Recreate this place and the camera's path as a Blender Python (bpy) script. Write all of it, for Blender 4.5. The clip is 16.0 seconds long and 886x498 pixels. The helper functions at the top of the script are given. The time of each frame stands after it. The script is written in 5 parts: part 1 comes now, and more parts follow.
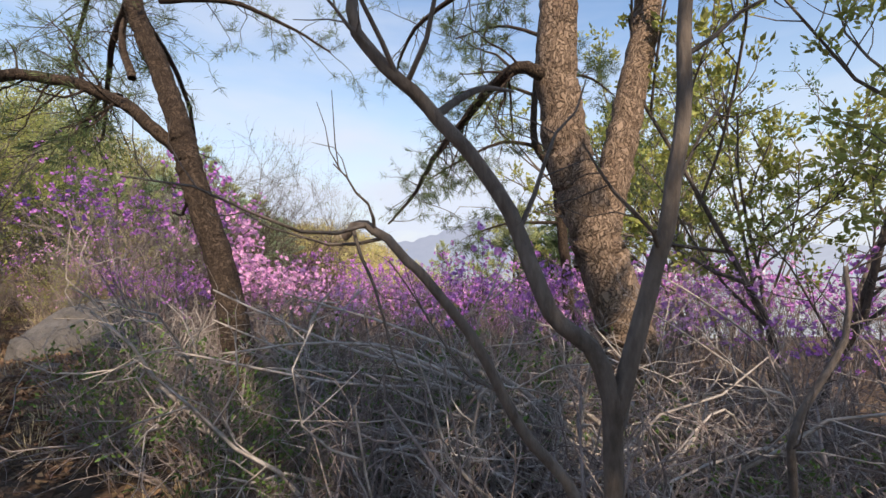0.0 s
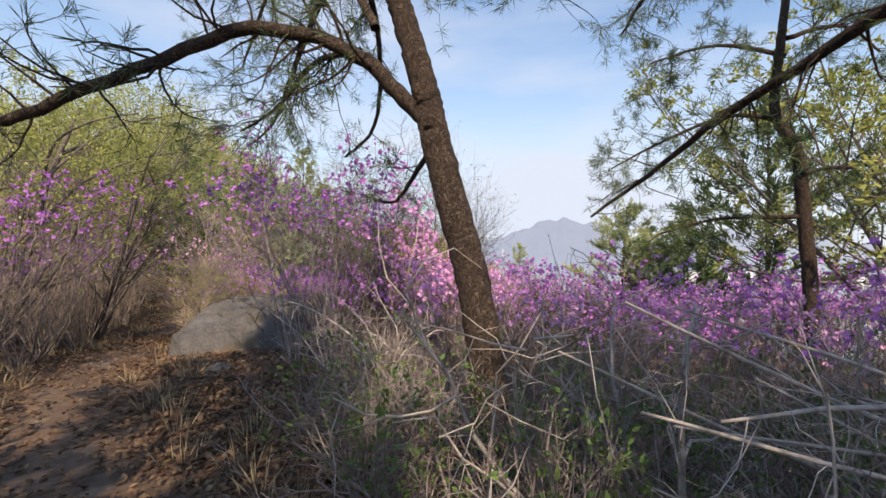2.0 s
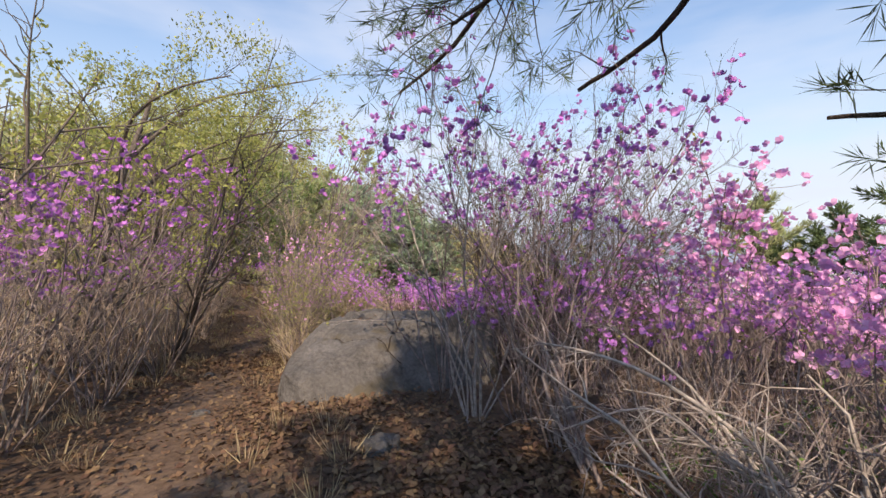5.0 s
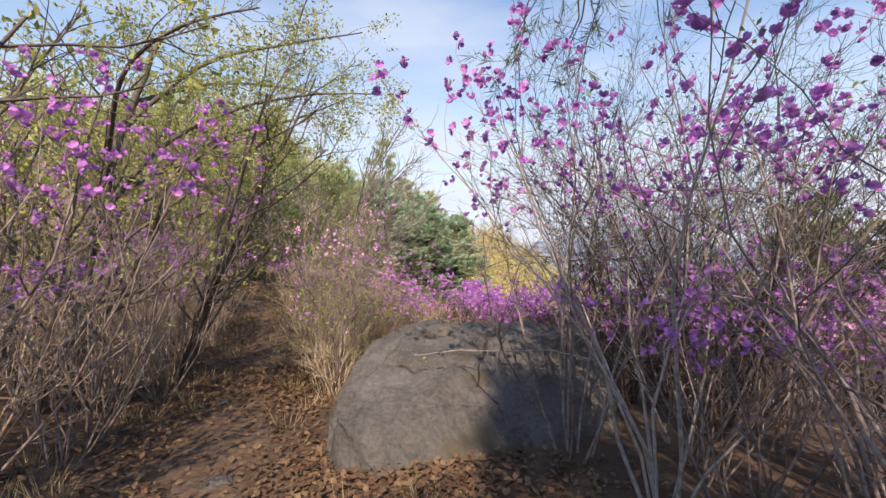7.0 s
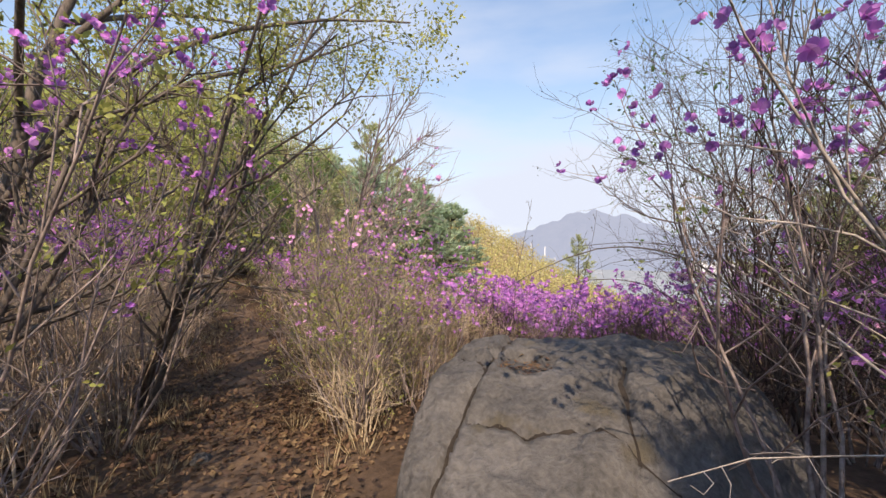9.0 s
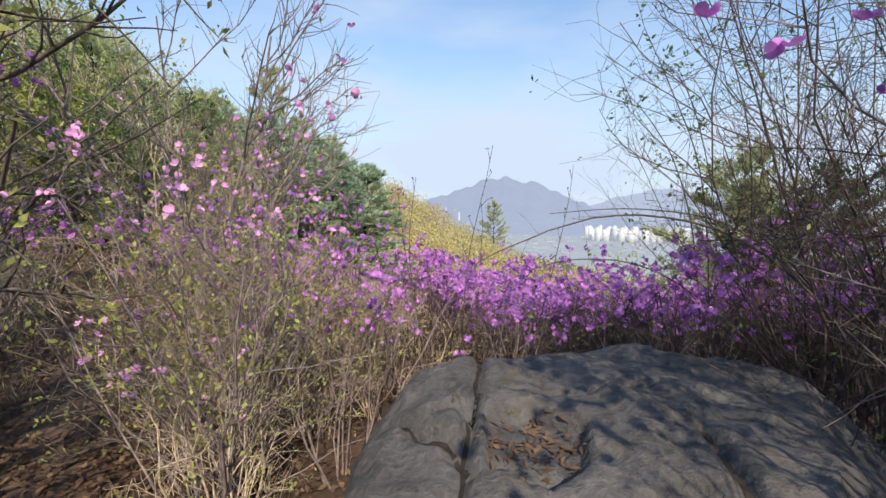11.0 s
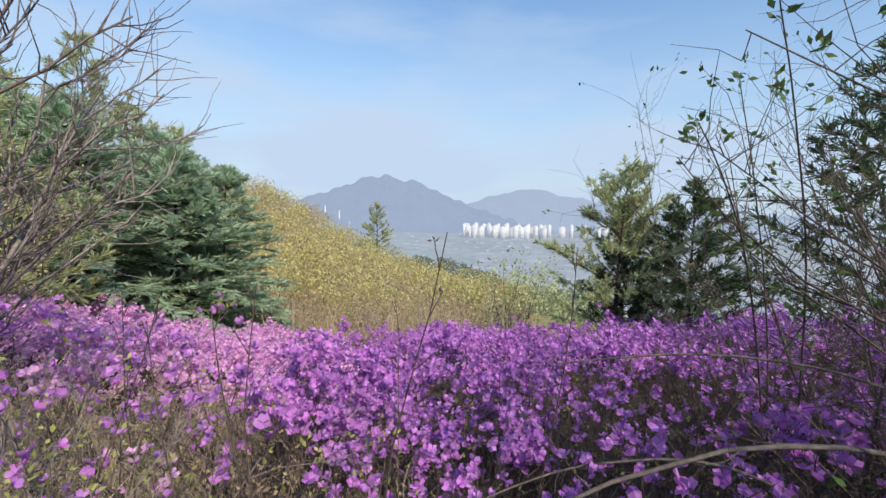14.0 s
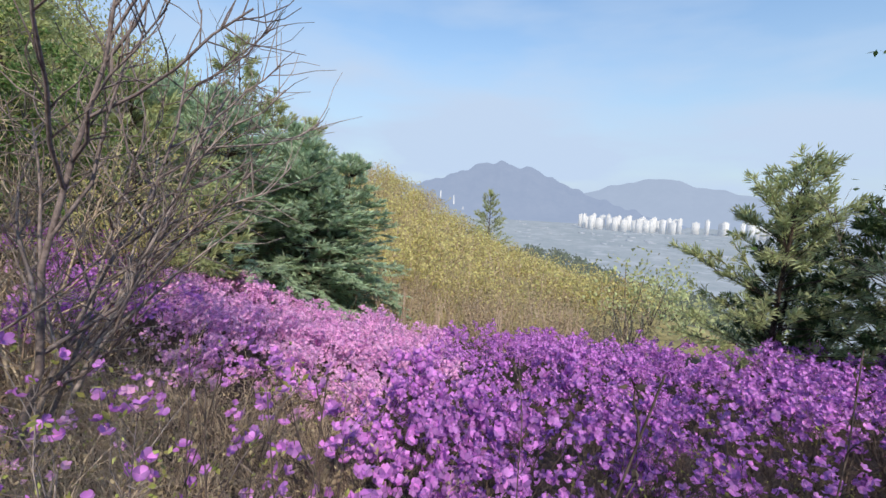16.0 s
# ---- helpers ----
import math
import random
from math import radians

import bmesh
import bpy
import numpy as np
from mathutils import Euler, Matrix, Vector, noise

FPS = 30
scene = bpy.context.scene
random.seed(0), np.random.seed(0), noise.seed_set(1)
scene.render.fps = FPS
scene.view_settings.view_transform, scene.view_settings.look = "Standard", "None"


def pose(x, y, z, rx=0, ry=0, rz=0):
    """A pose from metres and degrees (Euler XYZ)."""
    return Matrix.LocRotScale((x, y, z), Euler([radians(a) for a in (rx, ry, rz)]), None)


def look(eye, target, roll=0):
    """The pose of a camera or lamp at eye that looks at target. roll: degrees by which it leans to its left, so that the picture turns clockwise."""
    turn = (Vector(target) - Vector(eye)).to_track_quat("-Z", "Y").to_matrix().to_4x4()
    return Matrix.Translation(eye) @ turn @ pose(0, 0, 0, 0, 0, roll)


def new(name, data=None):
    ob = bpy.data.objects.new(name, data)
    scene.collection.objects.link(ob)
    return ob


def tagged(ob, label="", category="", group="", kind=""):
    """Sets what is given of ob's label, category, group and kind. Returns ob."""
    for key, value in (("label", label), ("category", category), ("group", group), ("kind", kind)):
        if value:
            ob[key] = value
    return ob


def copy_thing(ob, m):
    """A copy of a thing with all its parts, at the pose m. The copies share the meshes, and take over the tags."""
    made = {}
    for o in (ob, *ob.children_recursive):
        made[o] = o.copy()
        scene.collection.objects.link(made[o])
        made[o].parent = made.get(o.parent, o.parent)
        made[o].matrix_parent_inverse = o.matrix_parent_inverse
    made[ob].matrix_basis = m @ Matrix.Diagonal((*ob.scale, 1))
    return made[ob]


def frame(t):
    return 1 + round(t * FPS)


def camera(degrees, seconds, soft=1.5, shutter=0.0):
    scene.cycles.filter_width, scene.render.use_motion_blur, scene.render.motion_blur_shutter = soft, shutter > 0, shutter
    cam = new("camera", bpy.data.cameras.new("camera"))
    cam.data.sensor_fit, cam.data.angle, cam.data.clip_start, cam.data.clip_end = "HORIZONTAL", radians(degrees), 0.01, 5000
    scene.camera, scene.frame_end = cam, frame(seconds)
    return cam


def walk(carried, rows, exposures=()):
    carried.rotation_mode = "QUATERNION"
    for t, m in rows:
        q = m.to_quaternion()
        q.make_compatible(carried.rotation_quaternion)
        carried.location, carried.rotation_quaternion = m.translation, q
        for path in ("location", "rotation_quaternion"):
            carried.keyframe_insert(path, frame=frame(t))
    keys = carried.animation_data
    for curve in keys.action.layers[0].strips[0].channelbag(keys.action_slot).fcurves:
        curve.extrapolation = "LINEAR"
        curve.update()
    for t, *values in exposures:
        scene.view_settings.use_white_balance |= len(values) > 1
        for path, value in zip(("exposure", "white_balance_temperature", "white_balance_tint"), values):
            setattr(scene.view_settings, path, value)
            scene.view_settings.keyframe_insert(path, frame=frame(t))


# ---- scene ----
cam = camera(93.0, 16.0, shutter=0.0)
PATH = [
    (0.0, pose(0.000, 0.000, 1.500, 90.00, 0.00, 0.00)),
    (0.5, pose(-0.394, 0.180, 1.466, 89.80, -0.60, -0.20)),
    (1.0, pose(-0.850, 0.408, 1.432, 90.10, -1.30, -1.50)),
    (1.5, pose(-1.278, 0.588, 1.442, 90.00, -0.90, 0.80)),
    (2.0, pose(-1.652, 0.799, 1.442, 90.20, -0.80, 9.10)),
    (2.5, pose(-2.050, 1.047, 1.412, 90.50, -0.50, 11.80)),
    (3.0, pose(-2.411, 1.357, 1.401, 91.40, -0.60, 14.70)),
    (3.5, pose(-2.768, 1.639, 1.367, 91.70, -0.50, 15.30)),
    (6.0, pose(-4.600, 3.200, 1.380, 90.00, 0.20, 15.10)),
    (6.5, pose(-4.905, 3.503, 1.368, 90.30, -0.70, 15.30)),
    (7.0, pose(-5.230, 3.721, 1.344, 90.40, -0.60, 15.60)),
    (7.5, pose(-5.469, 3.986, 1.302, 89.90, -0.40, 14.90)),
    (8.0, pose(-5.794, 4.296, 1.326, 89.60, -0.60, 13.90)),
    (8.5, pose(-6.165, 4.638, 1.320, 89.80, -0.60, 13.30)),
    (11.0, pose(-6.850, 6.600, 1.320, 84.65, -0.90, 1.30)),
    (11.5, pose(-6.880, 7.023, 1.370, 85.95, -0.90, -6.40)),
    (12.0, pose(-6.831, 7.334, 1.500, 87.35, -0.60, -13.90)),
    (12.5, pose(-6.840, 7.720, 1.650, 87.40, -1.00, -14.40)),
    (13.0, pose(-6.860, 8.150, 1.780, 85.40, -1.20, -11.90)),
    (13.5, pose(-6.959, 8.492, 1.827, 85.25, -1.50, -13.00)),
    (14.0, pose(-6.902, 8.773, 1.932, 84.65, -1.00, -14.70)),
    (14.5, pose(-6.910, 8.986, 1.996, 84.55, -1.10, -14.20)),
    (15.0, pose(-6.972, 9.218, 2.070, 84.05, -1.00, -10.90)),
    (15.5, pose(-6.936, 9.393, 2.112, 83.05, -1.30, -5.50)),
    (16.0, pose(-6.895, 9.487, 2.133, 82.35, -2.80, 0.60)),
]
walk(cam, PATH, ((0.0, 0.2, 7900, 18), (3.7, 0.2, 8000, 19), (6.0, 0.3, 8000, 20), (8.7, 0.24, 8000, 20), (11.0, 0.1, 7100, 14), (12.0, 0.0, 6900, 12), (16.0, -0.13, 6700, 11)))

# ---- world, sun ----
SUN_AZ, SUN_EL = 166.0, 40.0
world = bpy.data.worlds.new("sky")
scene.world = world
world.use_nodes = True
wn, wl = world.node_tree.nodes, world.node_tree.links
wn.clear()
w_out = wn.new("ShaderNodeOutputWorld")
w_bg = wn.new("ShaderNodeBackground")
w_sky = wn.new("ShaderNodeTexSky")
w_sky.sky_type = "NISHITA"
w_sky.sun_disc = False
w_sky.sun_elevation = radians(SUN_EL)
w_sky.sun_rotation = radians(SUN_AZ)
w_sky.air_density, w_sky.dust_density, w_sky.ozone_density = 1.6, 0.4, 3.0
w_tc = wn.new("ShaderNodeTexCoord")
w_map = wn.new("ShaderNodeMapping")
w_map.inputs["Scale"].default_value = (1.2, 1.2, 4.5)
w_map.inputs["Rotation"].default_value = (0.12, 0.2, 0.4)
w_noise = wn.new("ShaderNodeTexNoise")
w_noise.inputs["Scale"].default_value = 1.5
w_noise.inputs["Detail"].default_value = 5.0
w_noise.inputs["Roughness"].default_value = 0.5
w_ramp = wn.new("ShaderNodeValToRGB")
w_ramp.color_ramp.elements[0].position, w_ramp.color_ramp.elements[1].position = 0.43, 0.70
w_sep = wn.new("ShaderNodeSeparateXYZ")
w_low = wn.new("ShaderNodeMapRange")
w_low.inputs["From Min"].default_value, w_low.inputs["From Max"].default_value = 0.0, 0.5
w_low.inputs["To Min"].default_value, w_low.inputs["To Max"].default_value = 0.85, 0.0
w_add = wn.new("ShaderNodeMath")
w_add.operation, w_add.use_clamp = "ADD", True
w_mul = wn.new("ShaderNodeMath")
w_mul.operation = "MULTIPLY"
w_mul.inputs[1].default_value = 0.6
w_mix = wn.new("ShaderNodeMix")
w_mix.data_type = "RGBA"
w_mix.inputs["B"].default_value = (3.9, 5.0, 6.6, 1.0)
wl.new(w_tc.outputs["Generated"], w_map.inputs["Vector"])
wl.new(w_map.outputs["Vector"], w_noise.inputs["Vector"])
wl.new(w_noise.outputs["Fac"], w_ramp.inputs["Fac"])
wl.new(w_tc.outputs["Generated"], w_sep.inputs["Vector"])
wl.new(w_sep.outputs["Z"], w_low.inputs["Value"])
wl.new(w_ramp.outputs["Color"], w_mul.inputs[0])
wl.new(w_mul.outputs["Value"], w_add.inputs[0])
wl.new(w_low.outputs["Result"], w_add.inputs[1])
wl.new(w_add.outputs["Value"], w_mix.inputs["Factor"])
w_tint = wn.new("ShaderNodeMix")
w_tint.data_type, w_tint.blend_type = "RGBA", "MULTIPLY"
w_tint.inputs["Factor"].default_value = 1.0
w_tint.inputs["B"].default_value = (0.74, 1.0, 1.27, 1.0)
wl.new(w_sky.outputs["Color"], w_tint.inputs["A"])
wl.new(w_tint.outputs["Result"], w_mix.inputs["A"])
wl.new(w_mix.outputs["Result"], w_bg.inputs["Color"])
w_bg.inputs["Strength"].default_value = 0.15
wl.new(w_bg.outputs["Background"], w_out.inputs["Surface"])

sun = new("sun", bpy.data.lights.new("sun", "SUN"))
sun.data.energy, sun.data.angle, sun.data.color = 5.0, radians(0.6), (1.0, 0.91, 0.77)
_az, _el = radians(SUN_AZ), radians(SUN_EL)
SUN_WAY = Vector((math.sin(_az) * math.cos(_el), math.cos(_az) * math.cos(_el), math.sin(_el)))
sun.matrix_world = look(SUN_WAY * 60, (0, 0, 0))


# ---- materials ----
def material(name, dark, light, scale=8.0, rough=0.8, bump=0.3, fine=6.0, stretch=(1, 1, 1), through_light=0.0, vary=0.0,
             spots=None, island=0.0, haze_glow=0.0, haze_colour=(0.5, 0.6, 0.75), relief=0.02):
    """A surface with colour variation at two scales, fine relief and, for leaves and petals, light passing through. Far
    things take emission as painted haze.
    """
    m = bpy.data.materials.new(name)
    m.use_nodes = True
    n, l = m.node_tree.nodes, m.node_tree.links
    n.clear()
    out = n.new("ShaderNodeOutputMaterial")
    p = n.new("ShaderNodeBsdfPrincipled")
    p.inputs["Roughness"].default_value = rough
    p.inputs["Specular IOR Level"].default_value = 0.3
    tc = n.new("ShaderNodeTexCoord")
    mp = n.new("ShaderNodeMapping")
    mp.inputs["Scale"].default_value = stretch
    l.new(tc.outputs["Object"], mp.inputs["Vector"])
    n1, n2 = n.new("ShaderNodeTexNoise"), n.new("ShaderNodeTexNoise")
    for node, s, d in ((n1, scale, 4.0), (n2, scale * fine, 6.0)):
        node.inputs["Scale"].default_value = s
        node.inputs["Detail"].default_value = d
        node.inputs["Roughness"].default_value = 0.65
        l.new(mp.outputs["Vector"], node.inputs["Vector"])
    mixv = n.new("ShaderNodeMix")
    mixv.data_type = "FLOAT"
    mixv.inputs["Factor"].default_value = 0.5
    l.new(n1.outputs["Fac"], mixv.inputs["A"])
    l.new(n2.outputs["Fac"], mixv.inputs["B"])
    ramp = n.new("ShaderNodeValToRGB")
    e = ramp.color_ramp.elements
    e[0].position, e[1].position = 0.36, 0.64
    e[0].color, e[1].color = (*dark, 1), (*light, 1)
    l.new(mixv.outputs["Result"], ramp.inputs["Fac"])
    colour = ramp.outputs["Color"]
    if spots:
        n3 = n.new("ShaderNodeTexNoise")
        n3.inputs["Scale"].default_value = scale * spots[1]
        n3.inputs["Detail"].default_value = 5.0
        l.new(tc.outputs["Object"], n3.inputs["Vector"])
        r3 = n.new("ShaderNodeValToRGB")
        r3.color_ramp.elements[0].position, r3.color_ramp.elements[1].position = spots[2], spots[2] + 0.08
        l.new(n3.outputs["Fac"], r3.inputs["Fac"])
        mx = n.new("ShaderNodeMix")
        mx.data_type = "RGBA"
        l.new(r3.outputs["Color"], mx.inputs["Factor"])
        l.new(colour, mx.inputs["A"])
        mx.inputs["B"].default_value = (*spots[0], 1)
        colour = mx.outputs["Result"]
    if vary or island:
        hsv = n.new("ShaderNodeHueSaturation")
        l.new(colour, hsv.inputs["Color"])
        src = n.new("ShaderNodeNewGeometry").outputs["Random Per Island"] if island else n.new("ShaderNodeObjectInfo").outputs["Random"]
        a = island or vary
        for key, lo, hi in (("Value", 1 - a, 1 + a), ("Hue", 0.5 - 0.06 * a, 0.5 + 0.06 * a)):
            mr = n.new("ShaderNodeMapRange")
            mr.inputs["To Min"].default_value, mr.inputs["To Max"].default_value = lo, hi
            l.new(src, mr.inputs["Value"])
            l.new(mr.outputs["Result"], hsv.inputs[key])
        colour = hsv.outputs["Color"]
    l.new(colour, p.inputs["Base Color"])
    if bump:
        b = n.new("ShaderNodeBump")
        b.inputs["Strength"].default_value = bump
        b.inputs["Distance"].default_value = relief
        l.new(mixv.outputs["Result"], b.inputs["Height"])
        l.new(b.outputs["Normal"], p.inputs["Normal"])
    shader = p.outputs["BSDF"]
    if through_light:
        t = n.new("ShaderNodeBsdfTranslucent")
        l.new(colour, t.inputs["Color"])
        ms = n.new("ShaderNodeMixShader")
        ms.inputs["Fac"].default_value = through_light
        l.new(shader, ms.inputs[1])
        l.new(t.outputs["BSDF"], ms.inputs[2])
        shader = ms.outputs["Shader"]
    # bluish emission mixed over the surface stands in for haze in the air
    if haze_glow:
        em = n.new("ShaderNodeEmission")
        em.inputs["Color"].default_value = (*haze_colour, 1)
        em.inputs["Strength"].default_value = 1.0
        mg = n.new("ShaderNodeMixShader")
        mg.inputs["Fac"].default_value = haze_glow
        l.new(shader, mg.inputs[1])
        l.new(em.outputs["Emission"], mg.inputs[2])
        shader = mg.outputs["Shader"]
    l.new(shader, out.inputs["Surface"])
    return m


SOIL = material("woodland_soil", (0.055, 0.036, 0.025), (0.15, 0.10, 0.068), 1.4, 0.95, 0.9, 9.0, spots=((0.19, 0.14, 0.10), 0.5, 0.60), relief=0.05)
TRACK = material("trodden_earth", (0.085, 0.055, 0.038), (0.18, 0.124, 0.087), 1.8, 0.95, 0.8, 8.0, spots=((0.21, 0.152, 0.108), 2.2, 0.62), relief=0.04)
LITTER = material("dead_leaves", (0.095, 0.056, 0.034), (0.235, 0.15, 0.094), 9.0, 0.8, 0.2, 4.0, through_light=0.15, island=0.3)
GRANITE = material("weathered_granite", (0.055, 0.053, 0.051), (0.16, 0.153, 0.147), 1.9, 0.9, 1.0, 14.0, spots=((0.10, 0.088, 0.066), 1.4, 0.60), relief=0.045)
CRACK_DARK = material("crack_soil", (0.012, 0.010, 0.009), (0.05, 0.04, 0.032), 20.0, 0.95, 0.0)


def plated_bark(name, fissure, dark, light, scale):
    """Scaly bark: plates taller than wide, with dark fissures between them."""
    m = bpy.data.materials.new(name)
    m.use_nodes = True
    n, l = m.node_tree.nodes, m.node_tree.links
    p = n["Principled BSDF"]
    p.inputs["Roughness"].default_value = 0.93
    p.inputs["Specular IOR Level"].default_value = 0.2
    tc, mp = n.new("ShaderNodeTexCoord"), n.new("ShaderNodeMapping")
    mp.inputs["Scale"].default_value = (scale, scale, scale * 0.24)
    wob, mixw = n.new("ShaderNodeTexNoise"), n.new("ShaderNodeMix")
    wob.inputs["Scale"].default_value = 7.0
    wob.inputs["Detail"].default_value = 3.0
    mixw.data_type, mixw.blend_type = "RGBA", "LINEAR_LIGHT"
    mixw.inputs["Factor"].default_value = 0.13
    l.new(tc.outputs["Object"], wob.inputs["Vector"])
    l.new(tc.outputs["Object"], mixw.inputs["A"])
    l.new(wob.outputs["Color"], mixw.inputs["B"])
    l.new(mixw.outputs["Result"], mp.inputs["Vector"])
    cell, plate, grain = n.new("ShaderNodeTexVoronoi"), n.new("ShaderNodeTexVoronoi"), n.new("ShaderNodeTexNoise")
    cell.feature = "DISTANCE_TO_EDGE"
    for v in (cell, plate):
        v.inputs["Scale"].default_value = 1.0
        l.new(mp.outputs["Vector"], v.inputs["Vector"])
    grain.inputs["Scale"].default_value = 6.0
    grain.inputs["Detail"].default_value = 8.0
    l.new(mp.outputs["Vector"], grain.inputs["Vector"])
    edge = n.new("ShaderNodeMapRange")
    edge.inputs["From Max"].default_value = 0.13
    l.new(cell.outputs["Distance"], edge.inputs["Value"])
    ramp = n.new("ShaderNodeValToRGB")
    ramp.color_ramp.elements[0].color, ramp.color_ramp.elements[1].color = (*dark, 1), (*light, 1)
    ramp.color_ramp.elements[0].position, ramp.color_ramp.elements[1].position = 0.3, 0.7
    mixg = n.new("ShaderNodeMix")
    mixg.data_type = "FLOAT"
    mixg.inputs["Factor"].default_value = 0.6
    sep = n.new("ShaderNodeSeparateColor")
    l.new(plate.outputs["Color"], sep.inputs["Color"])
    l.new(sep.outputs["Red"], mixg.inputs["A"])
    l.new(grain.outputs["Fac"], mixg.inputs["B"])
    l.new(mixg.outputs["Result"], ramp.inputs["Fac"])
    mixc = n.new("ShaderNodeMix")
    mixc.data_type = "RGBA"
    mixc.inputs["A"].default_value = (*fissure, 1)
    l.new(edge.outputs["Result"], mixc.inputs["Factor"])
    l.new(ramp.outputs["Color"], mixc.inputs["B"])
    l.new(mixc.outputs["Result"], p.inputs["Base Color"])
    hsum = n.new("ShaderNodeMath")
    hsum.operation = "MULTIPLY_ADD"
    hsum.inputs[1].default_value = 0.35
    l.new(grain.outputs["Fac"], hsum.inputs[0])
    l.new(edge.outputs["Result"], hsum.inputs[2])
    b = n.new("ShaderNodeBump")
    b.inputs["Strength"].default_value = 1.0
    b.inputs["Distance"].default_value = 0.012
    l.new(hsum.outputs["Value"], b.inputs["Height"])
    l.new(b.outputs["Normal"], p.inputs["Normal"])
    return m


PINE_BARK = plated_bark("pine_bark", (0.10, 0.073, 0.057), (0.20, 0.142, 0.108), (0.38, 0.285, 0.215), 44.0)
PINE_BARK_DARK = plated_bark("dark_pine_bark", (0.038, 0.028, 0.022), (0.06, 0.044, 0.035), (0.125, 0.092, 0.072), 62.0)
GREY_BARK = material("grey_bark", (0.07, 0.058, 0.05), (0.20, 0.17, 0.15), 14.0, 0.9, 1.0, 5.0, stretch=(1, 1, 0.3), relief=0.012)
TWIG = material("azalea_twig", (0.12, 0.094, 0.088), (0.36, 0.30, 0.28), 6.0, 0.85, 0.0, 4.0, vary=0.22)
TWIG_BROWN = material("brown_azalea_twig", (0.05, 0.037, 0.033), (0.17, 0.128, 0.11), 6.0, 0.85, 0.0, 4.0, vary=0.2)
TWIG_PALE = material("pale_grey_twig", (0.22, 0.19, 0.17), (0.48, 0.44, 0.41), 6.0, 0.85, 0.0, 4.0)
TWIG_TAN = material("tan_twig", (0.30, 0.225, 0.16), (0.64, 0.52, 0.40), 6.0, 0.85, 0.0, 4.0, vary=0.2)
TWIG_DARK = material("dark_twig", (0.048, 0.036, 0.032), (0.15, 0.115, 0.098), 9.0, 0.85, 0.0, 4.0)
PETAL = material("azalea_petal", (0.45, 0.14, 0.53), (0.68, 0.33, 0.76), 7.0, 0.6, 0.0, 3.0, through_light=0.34, island=0.36)
# pink blossoms, and the sunlit tone painted on the field's left band
PETAL_PINK = material("pink_petal", (0.76, 0.33, 0.68), (0.92, 0.60, 0.87), 7.0, 0.6, 0.0, 3.0, through_light=0.45, island=0.32)
LEAF = material("spring_leaf", (0.23, 0.265, 0.065), (0.49, 0.50, 0.17), 5.0, 0.6, 0.0, 4.0, through_light=0.4, island=0.3)
LEAF_DARK = material("green_leaf", (0.055, 0.11, 0.03), (0.16, 0.25, 0.07), 5.0, 0.6, 0.0, 4.0, through_light=0.35, island=0.3)
LEAF_YELLOW = material("yellow_green_leaf", (0.43, 0.38, 0.14), (0.67, 0.60, 0.30), 0.35, 0.7, 0.0, 6.0, through_light=0.4, island=0.3)
NEEDLE = material("pine_needle", (0.045, 0.08, 0.03), (0.15, 0.205, 0.085), 3.0, 0.6, 0.0, 5.0, through_light=0.2, island=0.3)
NEEDLE_LIGHT = material("light_pine_needle", (0.29, 0.33, 0.14), (0.59, 0.62, 0.35), 2.0, 0.6, 0.0, 5.0, through_light=0.4, island=0.3)
NEEDLE_BLUE = material("spruce_needle", (0.25, 0.36, 0.22), (0.57, 0.68, 0.49), 1.6, 0.6, 0.0, 5.0, through_light=0.4, island=0.3)
GRASS_DRY = material("dry_grass", (0.27, 0.205, 0.12), (0.52, 0.43, 0.285), 5.0, 0.8, 0.0, 4.0, through_light=0.3, island=0.3)
# distance haze is mixed into this woodland as blue-grey emission
WOOD_FAR = material("far_woodland", (0.05, 0.075, 0.03), (0.15, 0.17, 0.07), 0.03, 0.9, 0.0, 6.0, island=0.3, haze_glow=0.22, haze_colour=(0.36, 0.44, 0.52))
HILL_SOIL = material("hill_scrub", (0.20, 0.16, 0.07), (0.42, 0.36, 0.16), 0.15, 0.95, 0.6, 8.0, relief=0.4)
# valley and mountains: most of their colour is haze painted in as emission
VALLEY = material("hazy_valley", (0.16, 0.19, 0.16), (0.42, 0.42, 0.38), 0.006, 0.95, 0.0, 9.0, haze_glow=0.6, haze_colour=(0.40, 0.50, 0.66), spots=((0.5, 0.5, 0.48), 3.0, 0.55))
MOUNTAIN = material("hazy_mountain", (0.05, 0.07, 0.08), (0.20, 0.21, 0.20), 0.0035, 0.95, 0.0, 7.0, haze_glow=0.82, haze_colour=(0.40, 0.51, 0.74))
MOUNTAIN_FAR = material("far_hazy_mountain", (0.08, 0.10, 0.12), (0.18, 0.2, 0.22), 0.003, 0.95, 0.0, 7.0, haze_glow=0.84, haze_colour=(0.47, 0.59, 0.80))
# town walls, windows and houses emit pale blue as painted distance haze
TOWN_WALL = material("white_concrete", (0.70, 0.69, 0.67), (0.82, 0.81, 0.79), 0.02, 0.85, 0.0, 5.0, vary=0.06, haze_glow=0.25, haze_colour=(0.6, 0.68, 0.8))
TOWN_GLASS = material("window_rows", (0.25, 0.28, 0.33), (0.4, 0.43, 0.48), 0.05, 0.5, 0.0, 5.0, haze_glow=0.4, haze_colour=(0.5, 0.58, 0.7))


